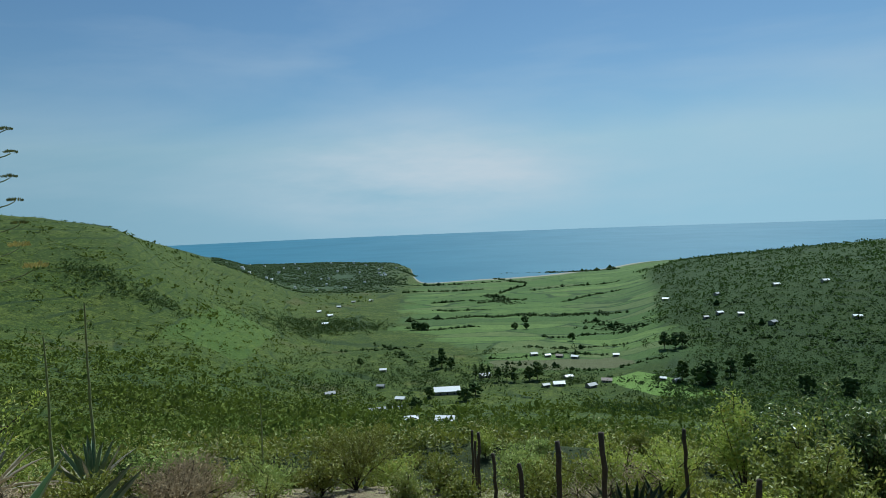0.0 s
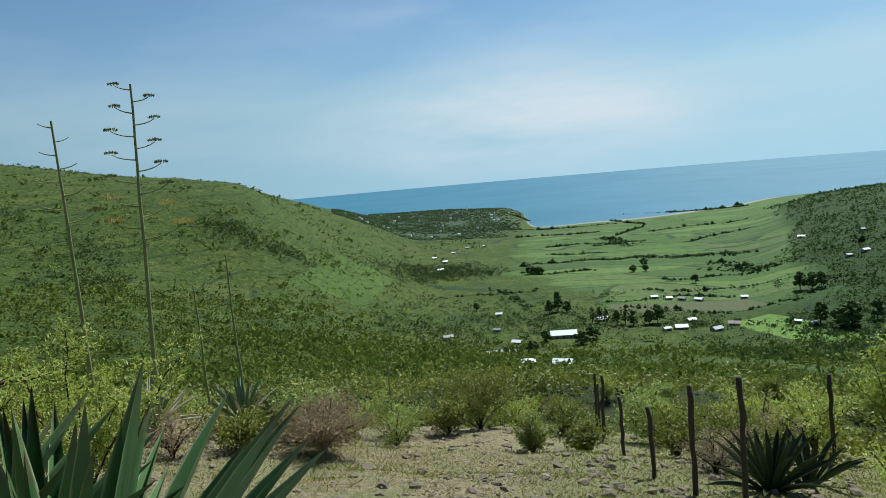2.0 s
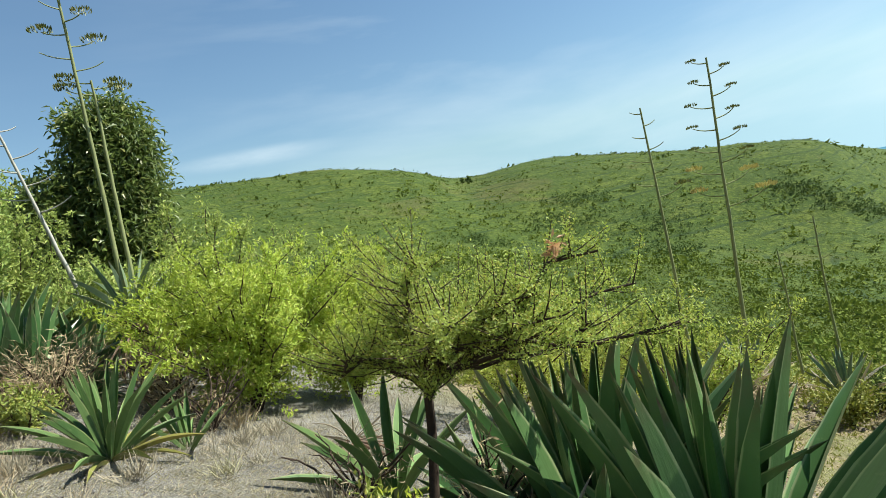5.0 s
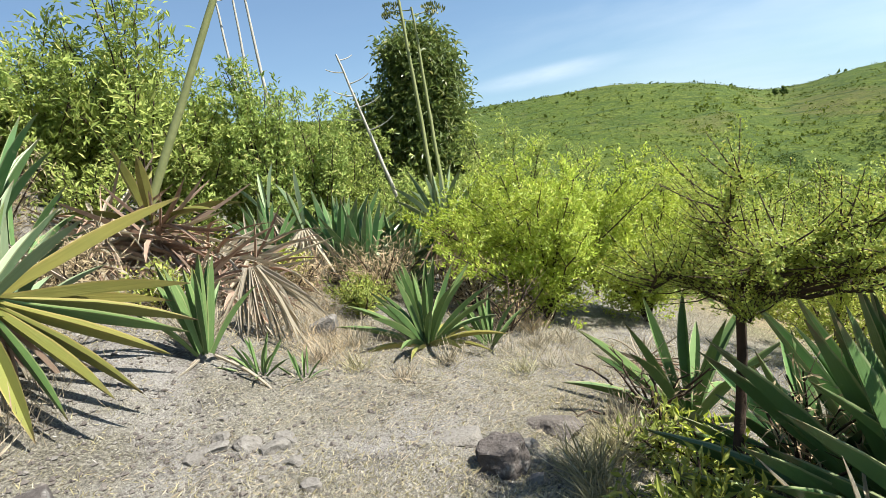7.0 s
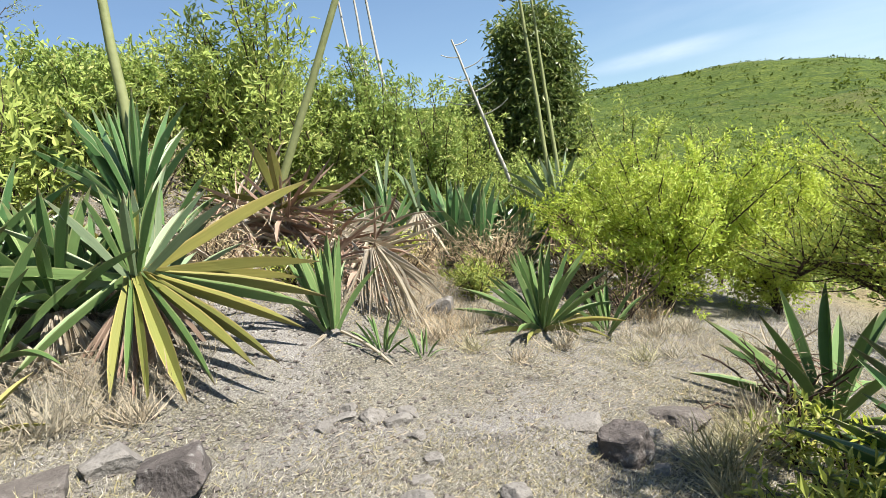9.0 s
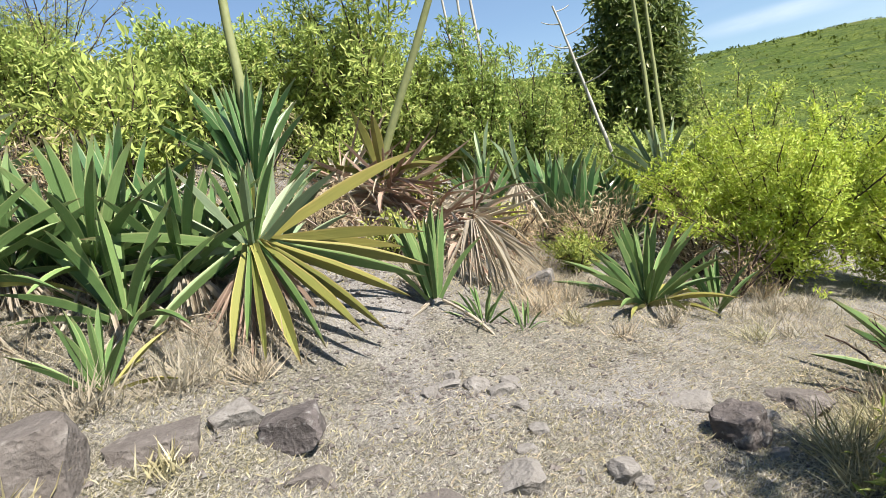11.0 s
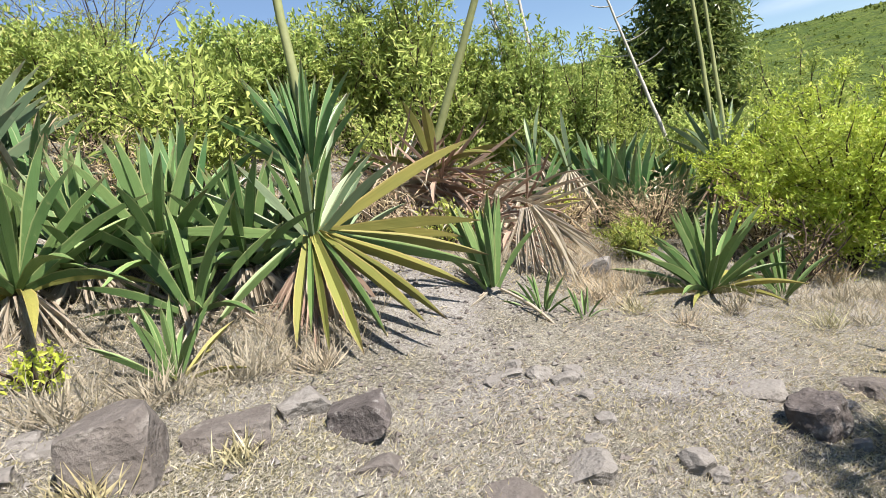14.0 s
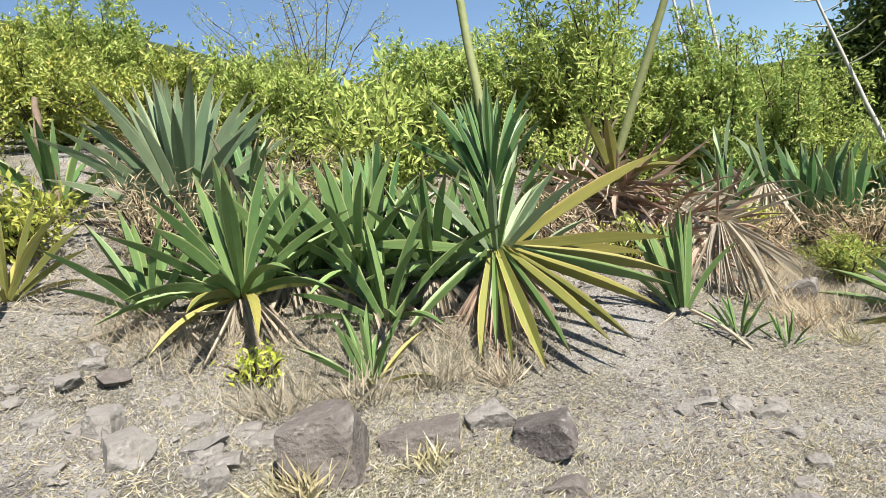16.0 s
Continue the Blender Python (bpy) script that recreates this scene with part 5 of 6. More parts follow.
rock(-1.98, -2.50, 0.215, 0.18, 0.175, 1, "rock", "large brown angular boulder half sunk in grass", 30, 0.14)
rock(-2.36, -2.32, 0.24, 0.19, 0.085, 2, "rock", "flat brown rock beside a larger boulder", 130, 0.44, 10)
rock(-2.66, -1.92, 0.23, 0.19, 0.11, 13, "streaked", "dark rock with pale streaks on the track edge", 20, 0.42, 10)
rock(-2.68, -2.18, 0.15, 0.11, 0.09, 4, "pale", "small grey rock between two larger ones", 130, 0.5, blunt=0.1)
rock(-3.42, 0.0, 0.145, 0.135, 0.13, 5, "streaked", "dark pitted boulder in dappled shade", 70, 0.2, blunt=0.24)
rock(-3.30, 0.14, 0.05, 0.04, 0.035, 52, "pale", "small pale stone against a dark boulder", 70, 0.2, blunt=0.2)
rock(-2.85, -0.57, 0.10, 0.075, 0.10, 6, "pale", "pale upright stone in short grass", 15, 0.58, blunt=0.08)
rock(-2.78, -0.50, 0.05, 0.045, 0.035, 53, "pale", "rounded pale pebble in short grass", 15, 0.25, blunt=0.2)
rock(-5.92, -1.02, 0.17, 0.12, 0.10, 7, "pale", "squared grey stone at the foot of the bank", 80, 0.15, 7)
rock(-3.78, -0.20, 0.11, 0.20, 0.06, 8, "pale", "flat grey stone flush with the track", 5, 0.68, blunt=0.14)
rock(-4.07, 0.42, 0.20, 0.16, 0.10, 9, "rock", "low brown stone near the thorn bush", 40, 0.66, blunt=0.12)
rock(-2.64, -0.98, 0.14, 0.12, 0.08, 10, "pale", "cracked grey stone buried in straw", 25, 0.72, blunt=0.05)
rock(-2.37, -1.22, 0.17, 0.13, 0.08, 11, "rock", "reddish stone half buried in straw", 60, 0.72, blunt=0.08)
rock(-2.36, -1.72, 0.12, 0.10, 0.06, 54, "rock", "brown stone sunk deep in straw", 110, 0.74, blunt=0.08)
rock(-2.55, 0.05, 0.12, 0.10, 0.08, 12, "pale", "rounded grey stone by the herbs", 0, 0.6, blunt=0.15)
rock(-3.27, -1.46, 0.06, 0.05, 0.045, 55, "pale", "rounded pale cobble on the track", 0, 0.56, blunt=0.18, name="cobble")
rock(-3.47, -1.27, 0.08, 0.06, 0.055, 56, "pale", "larger pale cobble on the track", 40, 0.56, blunt=0.18, name="cobble")
rock(-3.59, -1.09, 0.065, 0.05, 0.05, 57, "pale", "worn pale cobble on the track", 80, 0.56, blunt=0.18, name="cobble")
rock(-1.9, -3.72, 0.09, 0.07, 0.06, 14, "rock", "dark stone below the bank", 0, 0.2)
rock(-1.62, -3.40, 0.12, 0.09, 0.07, 15, "pale", "pale cracked stone below the bank", 30, 0.2)
rock(-1.55, -3.15, 0.13, 0.11, 0.08, 16, "pale", "pale fractured stone on the slope", 70, 0.25)
rock(-1.75, -2.95, 0.10, 0.08, 0.04, 17, "pale", "flat pale stone in straw", 10, 0.3)
rock(-1.60, -2.72, 0.08, 0.06, 0.05, 18, "pale", "rounded pale stone in straw", 10, 0.3)
g = np.random.default_rng(21)
for i in range(46):
    px, py = (-3.38 + g.normal(0, 0.16), -1.35 + g.normal(0, 0.22)) if i < 10 else (g.uniform(-4.4, -2.2), g.uniform(-1.9, 0.7)) if i < 19 else (g.uniform(-2.0, -1.2), g.uniform(-4.0, -2.5))
    k = g.uniform(0.018, 0.065) if i < 26 else g.uniform(0.025, 0.09)
    rock(px, py, k * g.uniform(0.9, 1.6), k, k * g.uniform(0.5, 0.9), 30 + i, "pale", "small pale cobble half sunk in the track", g.uniform(0, 180), g.uniform(0.5, 0.76), 9, "cobble", 0.15)

g = np.random.default_rng(23)
for i in range(34):
    py = g.uniform(6.0, 13.5)
    px, k = g.uniform(-0.42, -0.02) * py, g.uniform(0.03, 0.075) * (1.0 if i % 5 else 1.7)
    rock(px, py, k * g.uniform(1.0, 1.6), k, k * g.uniform(0.5, 0.8), 120 + i, "lichen", "dark angular stone on the stony path", g.uniform(0, 180), g.uniform(0.25, 0.42), 10)

# ---- gravel, straw and grass ----
def sector(g, n, b0, b1, d0, d1, power=1.0):
    b = np.radians(g.uniform(b0, b1, n))
    d = d0 + (d1 - d0) * g.uniform(0, 1, n) ** power
    return -d * np.sin(b), d * np.cos(b)


g = np.random.default_rng(31)
x, y = sector(g, 9500, -30, 160, 1.7, 12, 1.4)
keep = ripple(x, y, 1.6, 9) > g.uniform(-1.2, 0.9, len(x))
x, y = x[keep], y[keep]
stuff("gravel", *clumps(g, x, y, 0.006 + 0.02 * g.uniform(0, 1, len(x)) ** 4, 0.7, 0.3, coarse=True), MAT["pale"], "loose pale gravel on the stony soil", "gravel")


x, y = sector(g, 15000, 58, 162, 1.75, 6.5, 0.9)
keep = ripple(x, y, 0.9, 14) > g.uniform(-0.7, 1.0, len(x))
x, y = x[keep], y[keep]
stuff("clods", *clumps(g, x, y, 0.005 + 0.022 * g.uniform(0, 1, len(x)) ** 3, 0.6, 0.4, coarse=True), MAT["rock"], "small brown clods and stones on the track", "clods")
x, y = sector(g, 9000, -22, 48, 5.5, 22, 1.0)
keep = ripple(x, y, 2.2, 3) > g.uniform(-1.0, 0.8, len(x))
x, y = x[keep], y[keep]
stuff("rubble", *clumps(g, x, y, 0.016 + 0.075 * g.uniform(0, 1, len(x)) ** 4, 0.6, 0.35), MAT["lichen"], "grey rubble strewn over the path", "rubble")


def blades(g, x, y, lo, hi, wide, lean, material, name, label, category):
    n = len(x)
    base = np.stack([x, y, ground(x, y) - 0.004], -1)
    way = np.stack([g.normal(0, lean, n), g.normal(0, lean, n), np.ones(n)], -1)
    ln = g.uniform(lo, hi, n)
    v, f = leaf_quads(base, way, g.normal(size=(n, 3)), ln, wide * g.uniform(0.6, 1.3, n))
    stuff(name, v, f, MAT[material], label, category)


x, y = sector(g, 300000, 55, 165, 1.7, 8, 0.75)
k = g.uniform(0, 1, len(x)) < 1.1 - np.hypot(x, y) / 9
x, y = x[k], y[k]
keep = ripple(x, y, 1.1, 4) + 0.5 * ripple(x, y, 0.35, 2) > g.uniform(-1.3, 0.9, len(x))
d, b = np.hypot(x, y), np.degrees(np.arctan2(-x, y))
track = ease(3.3, 3.8, d) * (1 - ease(4.8, 5.6, d)) * ease(80, 90, b) * (1 - ease(122, 130, b))
keep &= g.uniform(0, 1, len(x)) > 0.85 * track
blades(g, x[keep], y[keep], 0.014, 0.065, 0.0046, 1.6, "turf", "short_grass", "sparse cropped grass and straw litter on the track", "grass")
x, y = sector(g, 190000, 58, 163, 1.7, 4.6, 0.8)
d, b = np.hypot(x, y), np.degrees(np.arctan2(-x, y))
track = ease(3.2, 3.8, d + 0.35 * ripple(x, y, 0.9, 3)) * ease(76, 86, b) * (1 - ease(124, 132, b))
keep = (g.uniform(0, 1, len(x)) > 0.93 * track) & (0.7 * ripple(x, y, 0.6, 4) + 0.6 * ripple(x, y, 0.22, 2) > g.uniform(-1.5, 0.8, len(x)))
blades(g, x[keep], y[keep], 0.014, 0.045, 0.0042, 1.6, "mat", "short_grass", "pale cropped grass matted over the stony ground", "grass")
x, y = sector(g, 60000, 98, 165, 3.2, 8.5, 1.3)
keep = (ripple(x, y, 0.8, 6) > -0.6 + 0.8 * g.uniform(-1, 1, len(x))) & (np.hypot(x, y) > 4.15 + 1.5 * (1 - ease(112, 120, np.degrees(np.arctan2(-x, y)))) + 0.25 * ripple(x, y, 1.0, 3) - 0.62 * ease(118, 134, np.degrees(np.arctan2(-x, y)))) & (g.uniform(0, 1, len(x)) < 1.0 - 0.9 * ease(141, 150, np.degrees(np.arctan2(-x, y))) * (1 - ease(4.6, 5.4, np.hypot(x, y)))) & (g.uniform(0, 1, len(x)) < 0.12 + 0.3 * np.maximum(ease(112, 124, np.degrees(np.arctan2(-x, y))), ease(5.2, 6.2, np.hypot(x, y))))
blades(g, x[keep], y[keep], 0.05, 0.22, 0.0045, 1.1, "straw", "dry_grass", "pale dry grass tufts on the bank", "dry grass")
x, y = sector(g, 7000, 60, 100, 5.6, 10, 1.0)
keep = ripple(x, y, 0.7, 8) > 0.25 + 0.5 * g.uniform(-1, 1, len(x))
blades(g, x[keep], y[keep], 0.06, 0.2, 0.006, 0.7, "straw", "dry_grass", "dry grass tufts along the track", "dry grass")
x, y = sector(g, 90000, 60, 160, 1.8, 7.4, 1.0)
keep = ripple(x, y, 0.8, 16) + 0.5 * ripple(x, y, 0.25, 17) > g.uniform(-0.7, 1.3, len(x))
x, y = x[keep], y[keep]
blades(g, x, y, 0.015, 0.085, 0.0055, 7.0, "straw", "straw_litter", "pale straw litter scattered on the ground", "straw")
x, y = sector(g, 110000, -25, 60, 5, 20, 1.0)
keep = ripple(x, y, 1.6, 8) + 0.9 * ease(-1.2, 0.4, x) > 0.25 + 0.8 * g.uniform(-1, 1, len(x))
blades(g, x[keep], y[keep], 0.02, 0.085, 0.012, 1.2, "slope", "tall_grass", "grass tufts on the stony path", "grass")

u = g.uniform(0, 1, 5200)
foot = bend((0.0, 0.25, 0.5, 0.75, 1.0), ((-2.1, -4.1), (-2.5, -3.5), (-2.92, -3.0), (-3.28, -2.6), (-3.6, -2.25)), u) + g.normal(0, 0.13, (5200, 2))
keep = ripple(foot[:, 0], foot[:, 1], 0.35, 4) > g.uniform(-1.0, 0.8, 5200)
blades(g, foot[keep, 0], foot[keep, 1], 0.06, 0.26, 0.0042, 0.8, "straw", "dry_grass", "pale dry grass under the agave row", "dry grass")
x, y = sector(g, 9000, 84, 102, 5.8, 8.6, 1.0)
keep = ripple(x, y, 0.6, 7) > g.uniform(-0.6, 1.2, len(x))
blades(g, x[keep], y[keep], 0.06, 0.24, 0.005, 1.1, "straw", "dry_grass", "pale dry grass among withered agaves", "dry grass")
x, y = sector(g, 9000, 98, 128, 4.9, 7.4, 1.0)
keep = ripple(x, y, 0.5, 2) > g.uniform(-0.6, 1.2, len(x))
blades(g, x[keep], y[keep], 0.08, 0.30, 0.0045, 1.0, "dry", "dry_grass", "reddish-brown dry grass on the bank", "dry grass")

for i, (hx, hy, hh, hw, lf, lab) in enumerate((
        (-2.6, 12.4, 0.6, 0.9, "shrub", "low leafy shrub at the path's brink"), (-1.4, 14.6, 0.7, 1.0, "acacia", "low olive shrub at the path's brink"), (-0.2, 13.2, 0.5, 0.8, "shrub", "low herb inside the fence line"), (0.1, 11.0, 0.4, 0.7, "shrub", "small herb against the fence"),
        (-3.4, 12.0, 0.6, 0.9, "hedge", "small green shrub beside the brush"), (-5.0, 8.6, 0.45, 0.8, "shrub", "dusty herb between stones"), (-5.8, 8.0, 0.5, 0.8, "dry", "withered herb between stones"), (1.9, 9.2, 0.6, 0.9, "dry", "dry straw-coloured herb behind the fence"),
        (2.4, 9.6, 0.7, 1.0, "shrub", "yellow-green shrub behind the fence"), (1.6, 10.6, 0.7, 1.0, "shrub", "green shrub behind the fence posts"), (1.5, 12.6, 0.8, 1.1, "hedge", "leafy shrub behind the fence posts"), (3.0, 12.4, 0.9, 1.2, "shrub", "leafy shrub down the fence"), (4.2, 12.0, 0.9, 1.2, "acacia", "olive shrub beyond the fence"))):
    shrub(hx, hy, hh * 1.2, hw * 1.35, 350 + i, "slope" if lf == "shrub" else lf, lab, 10, 12, 14, (0.085, 0.034) if lf != "dry" else (0.08, 0.012), low=0.1, gnarl=0.09, rise=0.6, lean=(0.2 * math.sin(3.1 * i), 0.2 * math.cos(2.3 * i)))

for i, (hx, hy, hh, hw, lf, lab) in enumerate((
        (-4.35, -4.45, 0.8, 1.4, "dry", "brown dry brush behind the agave row"), (-5.1, -4.5, 0.8, 1.3, "shrub", "olive shrub behind the agave row"), (-3.1, -4.9, 0.6, 1.2, "dry", "tangle of dry stalks uphill"), (-2.5, -5.6, 0.6, 1.2, "shrub", "low olive shrub on the dry slope"),
        (-4.3, -6.1, 0.8, 1.5, "dry", "withered brush on the upper slope"), (-5.6, -5.6, 0.9, 1.5, "hedge", "green shrub on the upper slope"), (-2.9, -7.2, 0.8, 1.5, "shrub", "olive shrub among dry grass uphill"), (-1.9, -6.6, 0.6, 1.2, "dry", "dry brush above the stones"),
        (-6.2, -3.7, 0.8, 1.2, "dry", "dry stems below the hedge"), (-7.2, -3.2, 0.8, 1.2, "hedge", "green herbs above the withered heap"), (-5.3, -2.75, 0.5, 0.9, "dry", "dry brown stalks beside the withered heap"), (-7.4, -1.4, 0.5, 0.9, "dry", "dry grass stalks on the bank"))):
    shrub(hx, hy, hh, hw, 380 + i, lf, lab, 12, 11, 12, (0.07, 0.03) if lf != "dry" else (0.11, 0.009), low=0.1, gnarl=0.06)

# single tufts along the track edge
def tuft(x, y, height, n, seed, material, label, spread=0.8):
    g = np.random.default_rng(seed)
    base = g.normal(0, 0.03 + height * 0.12, (n, 3)) * (1, 1, 0)
    way = np.stack([g.normal(0, spread, n), g.normal(0, spread, n), np.ones(n)], -1)
    v, f = leaf_quads(base, way, g.normal(size=(n, 3)), height * g.uniform(0.4, 1.15, n), 0.007 * g.uniform(0.7, 1.5, n))
    ob = new("grass_tuft", mesh_np("grass_tuft", v, f, MAT[material], False))
    ob.matrix_world = pose(x, y, z_at(x, y) - 0.01)
    return tagged(ob, label, "grass tuft", "grass tufts on the track")


for i, (tx, ty, th, tn, tm, tl) in enumerate((
        (-5.22, 0.54, 0.24, 70, "turf", "dry yellow-green grass tuft on bare soil"), (-4.77, -0.40, 0.20, 60, "straw", "small dry grass tuft on the track"), (-5.49, 0.82, 0.16, 50, "straw", "thin straw tuft on the track edge"),
        (-5.25, -0.05, 0.26, 110, "straw", "dry grass tuft below an agave"), (-6.62, 1.28, 0.28, 80, "straw", "dry grass tuft near the lime bush"), (-4.9, -0.75, 0.2, 60, "turf", "low grass tuft on the track edge"),
        (-3.45, 0.44, 0.30, 260, "turf", "dense dry grass clump beside the dark boulder"), (-3.73, 0.72, 0.34, 260, "turf", "tall dry grass clump below the thorn bush"), (-3.15, 0.40, 0.24, 200, "turf", "greyish grass clump in the shade"),
        (-4.15, 0.9, 0.3, 160, "straw", "pale grass clump near dry twigs"), (-6.2, 0.9, 0.3, 120, "straw", "straw clump under the lime bush"), (-6.9, 1.0, 0.34, 140, "dry", "brown grass clump under the lime bush"),
        (-5.6, -0.75, 0.24, 120, "straw", "straw clump on the bank foot"), (-5.0, -1.0, 0.26, 120, "straw", "dry straw clump beside agave pups"), (-4.7, -1.75, 0.35, 160, "straw", "dry grass around a narrow agave"),
        (-2.9, -2.55, 0.28, 140, "straw", "dry grass behind the rocks"), (-2.45, -2.75, 0.26, 140, "straw", "dry grass beside a small agave"), (-2.15, -2.95, 0.28, 120, "straw", "dry grass above the boulder"),
        (-3.1, -2.3, 0.22, 110, "straw", "dry grass under the yellow agave"), (-1.75, -2.45, 0.18, 120, "turf", "short grass against the boulder"), (-2.2, -2.2, 0.15, 120, "turf", "short grass between rocks"))):
    tuft(tx, ty, th, tn, 300 + i, tm, tl)
shrub(-3.64, 0.92, 0.36, 0.45, 330, "shrub", "leafy herb under the thorn bush", 8, 7, 7, (0.06, 0.022), name="herb")
shrub(-3.46, 1.18, 0.4, 0.45, 331, "bright", "fresh green herb under the thorn bush", 8, 7, 7, (0.07, 0.022), name="herb")
shrub(-4.37, 1.22, 0.5, 1.1, 332, "dry", "fallen dry twigs below the thorn bush", 12, 8, 3, (0.05, 0.01), flat=0.1, rise=0.9, name="dry_branch", gnarl=0.09)
shrub(-6.75, 0.75, 0.55, 1.2, 333, "dry", "grey dead twigs under the lime bush", 12, 9, 4, (0.06, 0.01), flat=0.2, name="dry_branch", gnarl=0.07)
shrub(-2.35, -3.25, 0.22, 0.3, 334, "bright", "tiny bright herb under the agaves", 7, 6, 8, (0.04, 0.018), name="herb")

# ---- shrub belt on the steep slope below ----
def shrub_belt(name, g, n, b0, b1, d0, d1, size, leaf, per, leafsize, label, edge=None):
    x, y = screen_scatter(g, n, b0, b1, d0, d1)
    if edge is not None:
        k = edge(x, y)
        x, y = x[k], y[k]
    n = len(x)
    s = size * np.exp(g.normal(-0.1, 0.38, n))
    c = np.stack([x, y, ground(x, y) + s * 0.35], -1)
    dr = unit(g.normal(size=(n, per, 3)) + (0, 0, 0.35))
    p = c[:, None] + dr * s[:, None, None] * np.array([0.95, 0.95, 0.75]) * g.uniform(0.5, 1.1, (n, per, 1))
    p, dr = p.reshape(-1, 3), dr.reshape(-1, 3)
    m = len(p)
    ln = leafsize * g.uniform(0.6, 1.3, m)
    v, f = leaf_quads(p, dr + g.normal(0, 0.9, (m, 3)), g.normal(0, 0.5, (m, 3)) + dr + (0, 0, 0.5), ln, ln * 0.62)
    stuff(name, v, f, MAT[leaf], label, "shrubs")


def off_path(x, y):
    """Keeps the bare stony path and the near track clear of shrubs."""
    b, d = np.degrees(np.arctan2(-x, y)), np.hypot(x, y)
    return (d > 16.5 + 1.5 * ripple(x, y, 5)) | ((b < -4) & (d > 9.0 + 0.28 * (b + 20))) | ((b > 21) & (d > 11.0 + ripple(x, y, 4)))


g = np.random.default_rng(41)
kinds = [shrub(-7.5, 15.0, 1.15, 1.6, 140, "slope", "yellow-green leafy shrub on the slope edge", 13, 15, 16, (0.11, 0.05), group="slope shrubs", tips=0.7),
         shrub(1.9, 17.0, 1.3, 1.5, 141, "hedge", "green leafy shrub on the slope edge", 13, 15, 16, (0.11, 0.05), group="slope shrubs", tips=0.7),
         shrub(-10.5, 14.0, 0.95, 1.8, 142, "slope", "light green spreading shrub on the slope edge", 13, 15, 16, (0.10, 0.045), group="slope shrubs", tips=0.7),
         shrub(5.0, 14.5, 1.45, 1.6, 143, "acacia", "olive twiggy shrub on the slope edge", 13, 15, 16, (0.09, 0.04), group="slope shrubs")]
made = 0
while made < 100:
    b, d = g.uniform(-46, 63), math.exp(g.uniform(math.log(10.5), math.log(34)))
    x, y = spot(b, d)
    if bool(off_path(np.array([x]), np.array([y]))[0]) and not (b > 26 and d < 12.5):
        k = g.uniform(0.42, 0.85) * (0.65 if b > 26 and d < 15 else 1.0)
        copy_thing(kinds[made % 4], pose(x, y, z_at(x, y) - 0.04, 0, 0, g.uniform(0, 360)) @ Matrix.Diagonal((k, k, k * g.uniform(0.8, 1.15), 1)))
        made += 1
shrub_belt("slope_shrubs", g, 620, -45, 62, 11, 38, 0.40, "slope", 110, 0.10, "yellow-green shrubs crowding the slope below", off_path)
shrub_belt("slope_shrubs", g, 1500, -48, 66, 28, 85, 0.8, "slope", 72, 0.22, "green shrubs crowding the steep slope", off_path)
x, y = screen_scatter(g, 7500, -50, 70, 55, 330)
keep = (ripple(x, y, 16, 4) > g.uniform(-1.6, 0.6, len(x))) & ~((np.abs(x + 4) < 9) & (y > 100) & (y < 152))
x, y = x[keep], y[keep]
d = np.hypot(x, y)
for low, high, count, leaf in ((0, 130, 44, 0.28), (130, 400, 18, 0.46)):
    k = (d >= low) & (d < high)
    stuff("slope_shrubs", *puffs(g, x[k], y[k], np.exp(g.normal(0.0, 0.35, k.sum())) * (0.75 + d[k] / 200), count, leaf, 0.8), MAT["thicket"], "dense green shrubs and small trees on the lower slope", "shrubs")
shrub_belt("slope_shrubs", g, 360, 62, 100, 11, 60, 1.0, "hedge", 90, 0.15, "green shrubs filling the hollow", lambda x, y: np.hypot(x, y) > 12)
shrub_belt("slope_shrubs", g, 400, 100, 178, 9.5, 40, 0.9, "shrub", 80, 0.14, "olive shrubs on the uphill slope", lambda x, y: (np.hypot(x, y) > 11.5))

# ---- valley houses and trees ----
def plain(name, a, b, rough=0.8, scale=3.0, metal=0.0):
    m = Mat(name, rough, 0.3, metal)
    n = m.noise(scale, 5, 0.6, m.obj())
    m.colour(m.mix(n, a, b)).bump(n, 0.2, 0.02)
    return m.m


ROOF = dict(white=plain("white_sheet_roof", (0.72, 0.72, 0.72), (0.86, 0.86, 0.85), 0.5), grey=plain("grey_sheet_roof", (0.22, 0.225, 0.23), (0.36, 0.365, 0.37), 0.5),
            rust=plain("rusty_sheet_roof", (0.22, 0.16, 0.13), (0.40, 0.33, 0.29), 0.7))
wall_m = plain("plastered_wall", (0.24, 0.22, 0.19), (0.36, 0.34, 0.30))
door_m = plain("dark_door", (0.05, 0.04, 0.035), (0.09, 0.07, 0.06))


def box_bm(bm, x0, x1, y0, y1, z0, z1):
    m = Matrix.Translation(((x0 + x1) / 2, (y0 + y1) / 2, (z0 + z1) / 2)) @ Matrix.Diagonal((x1 - x0, y1 - y0, z1 - z0, 1))
    bmesh.ops.create_cube(bm, size=1, matrix=m)


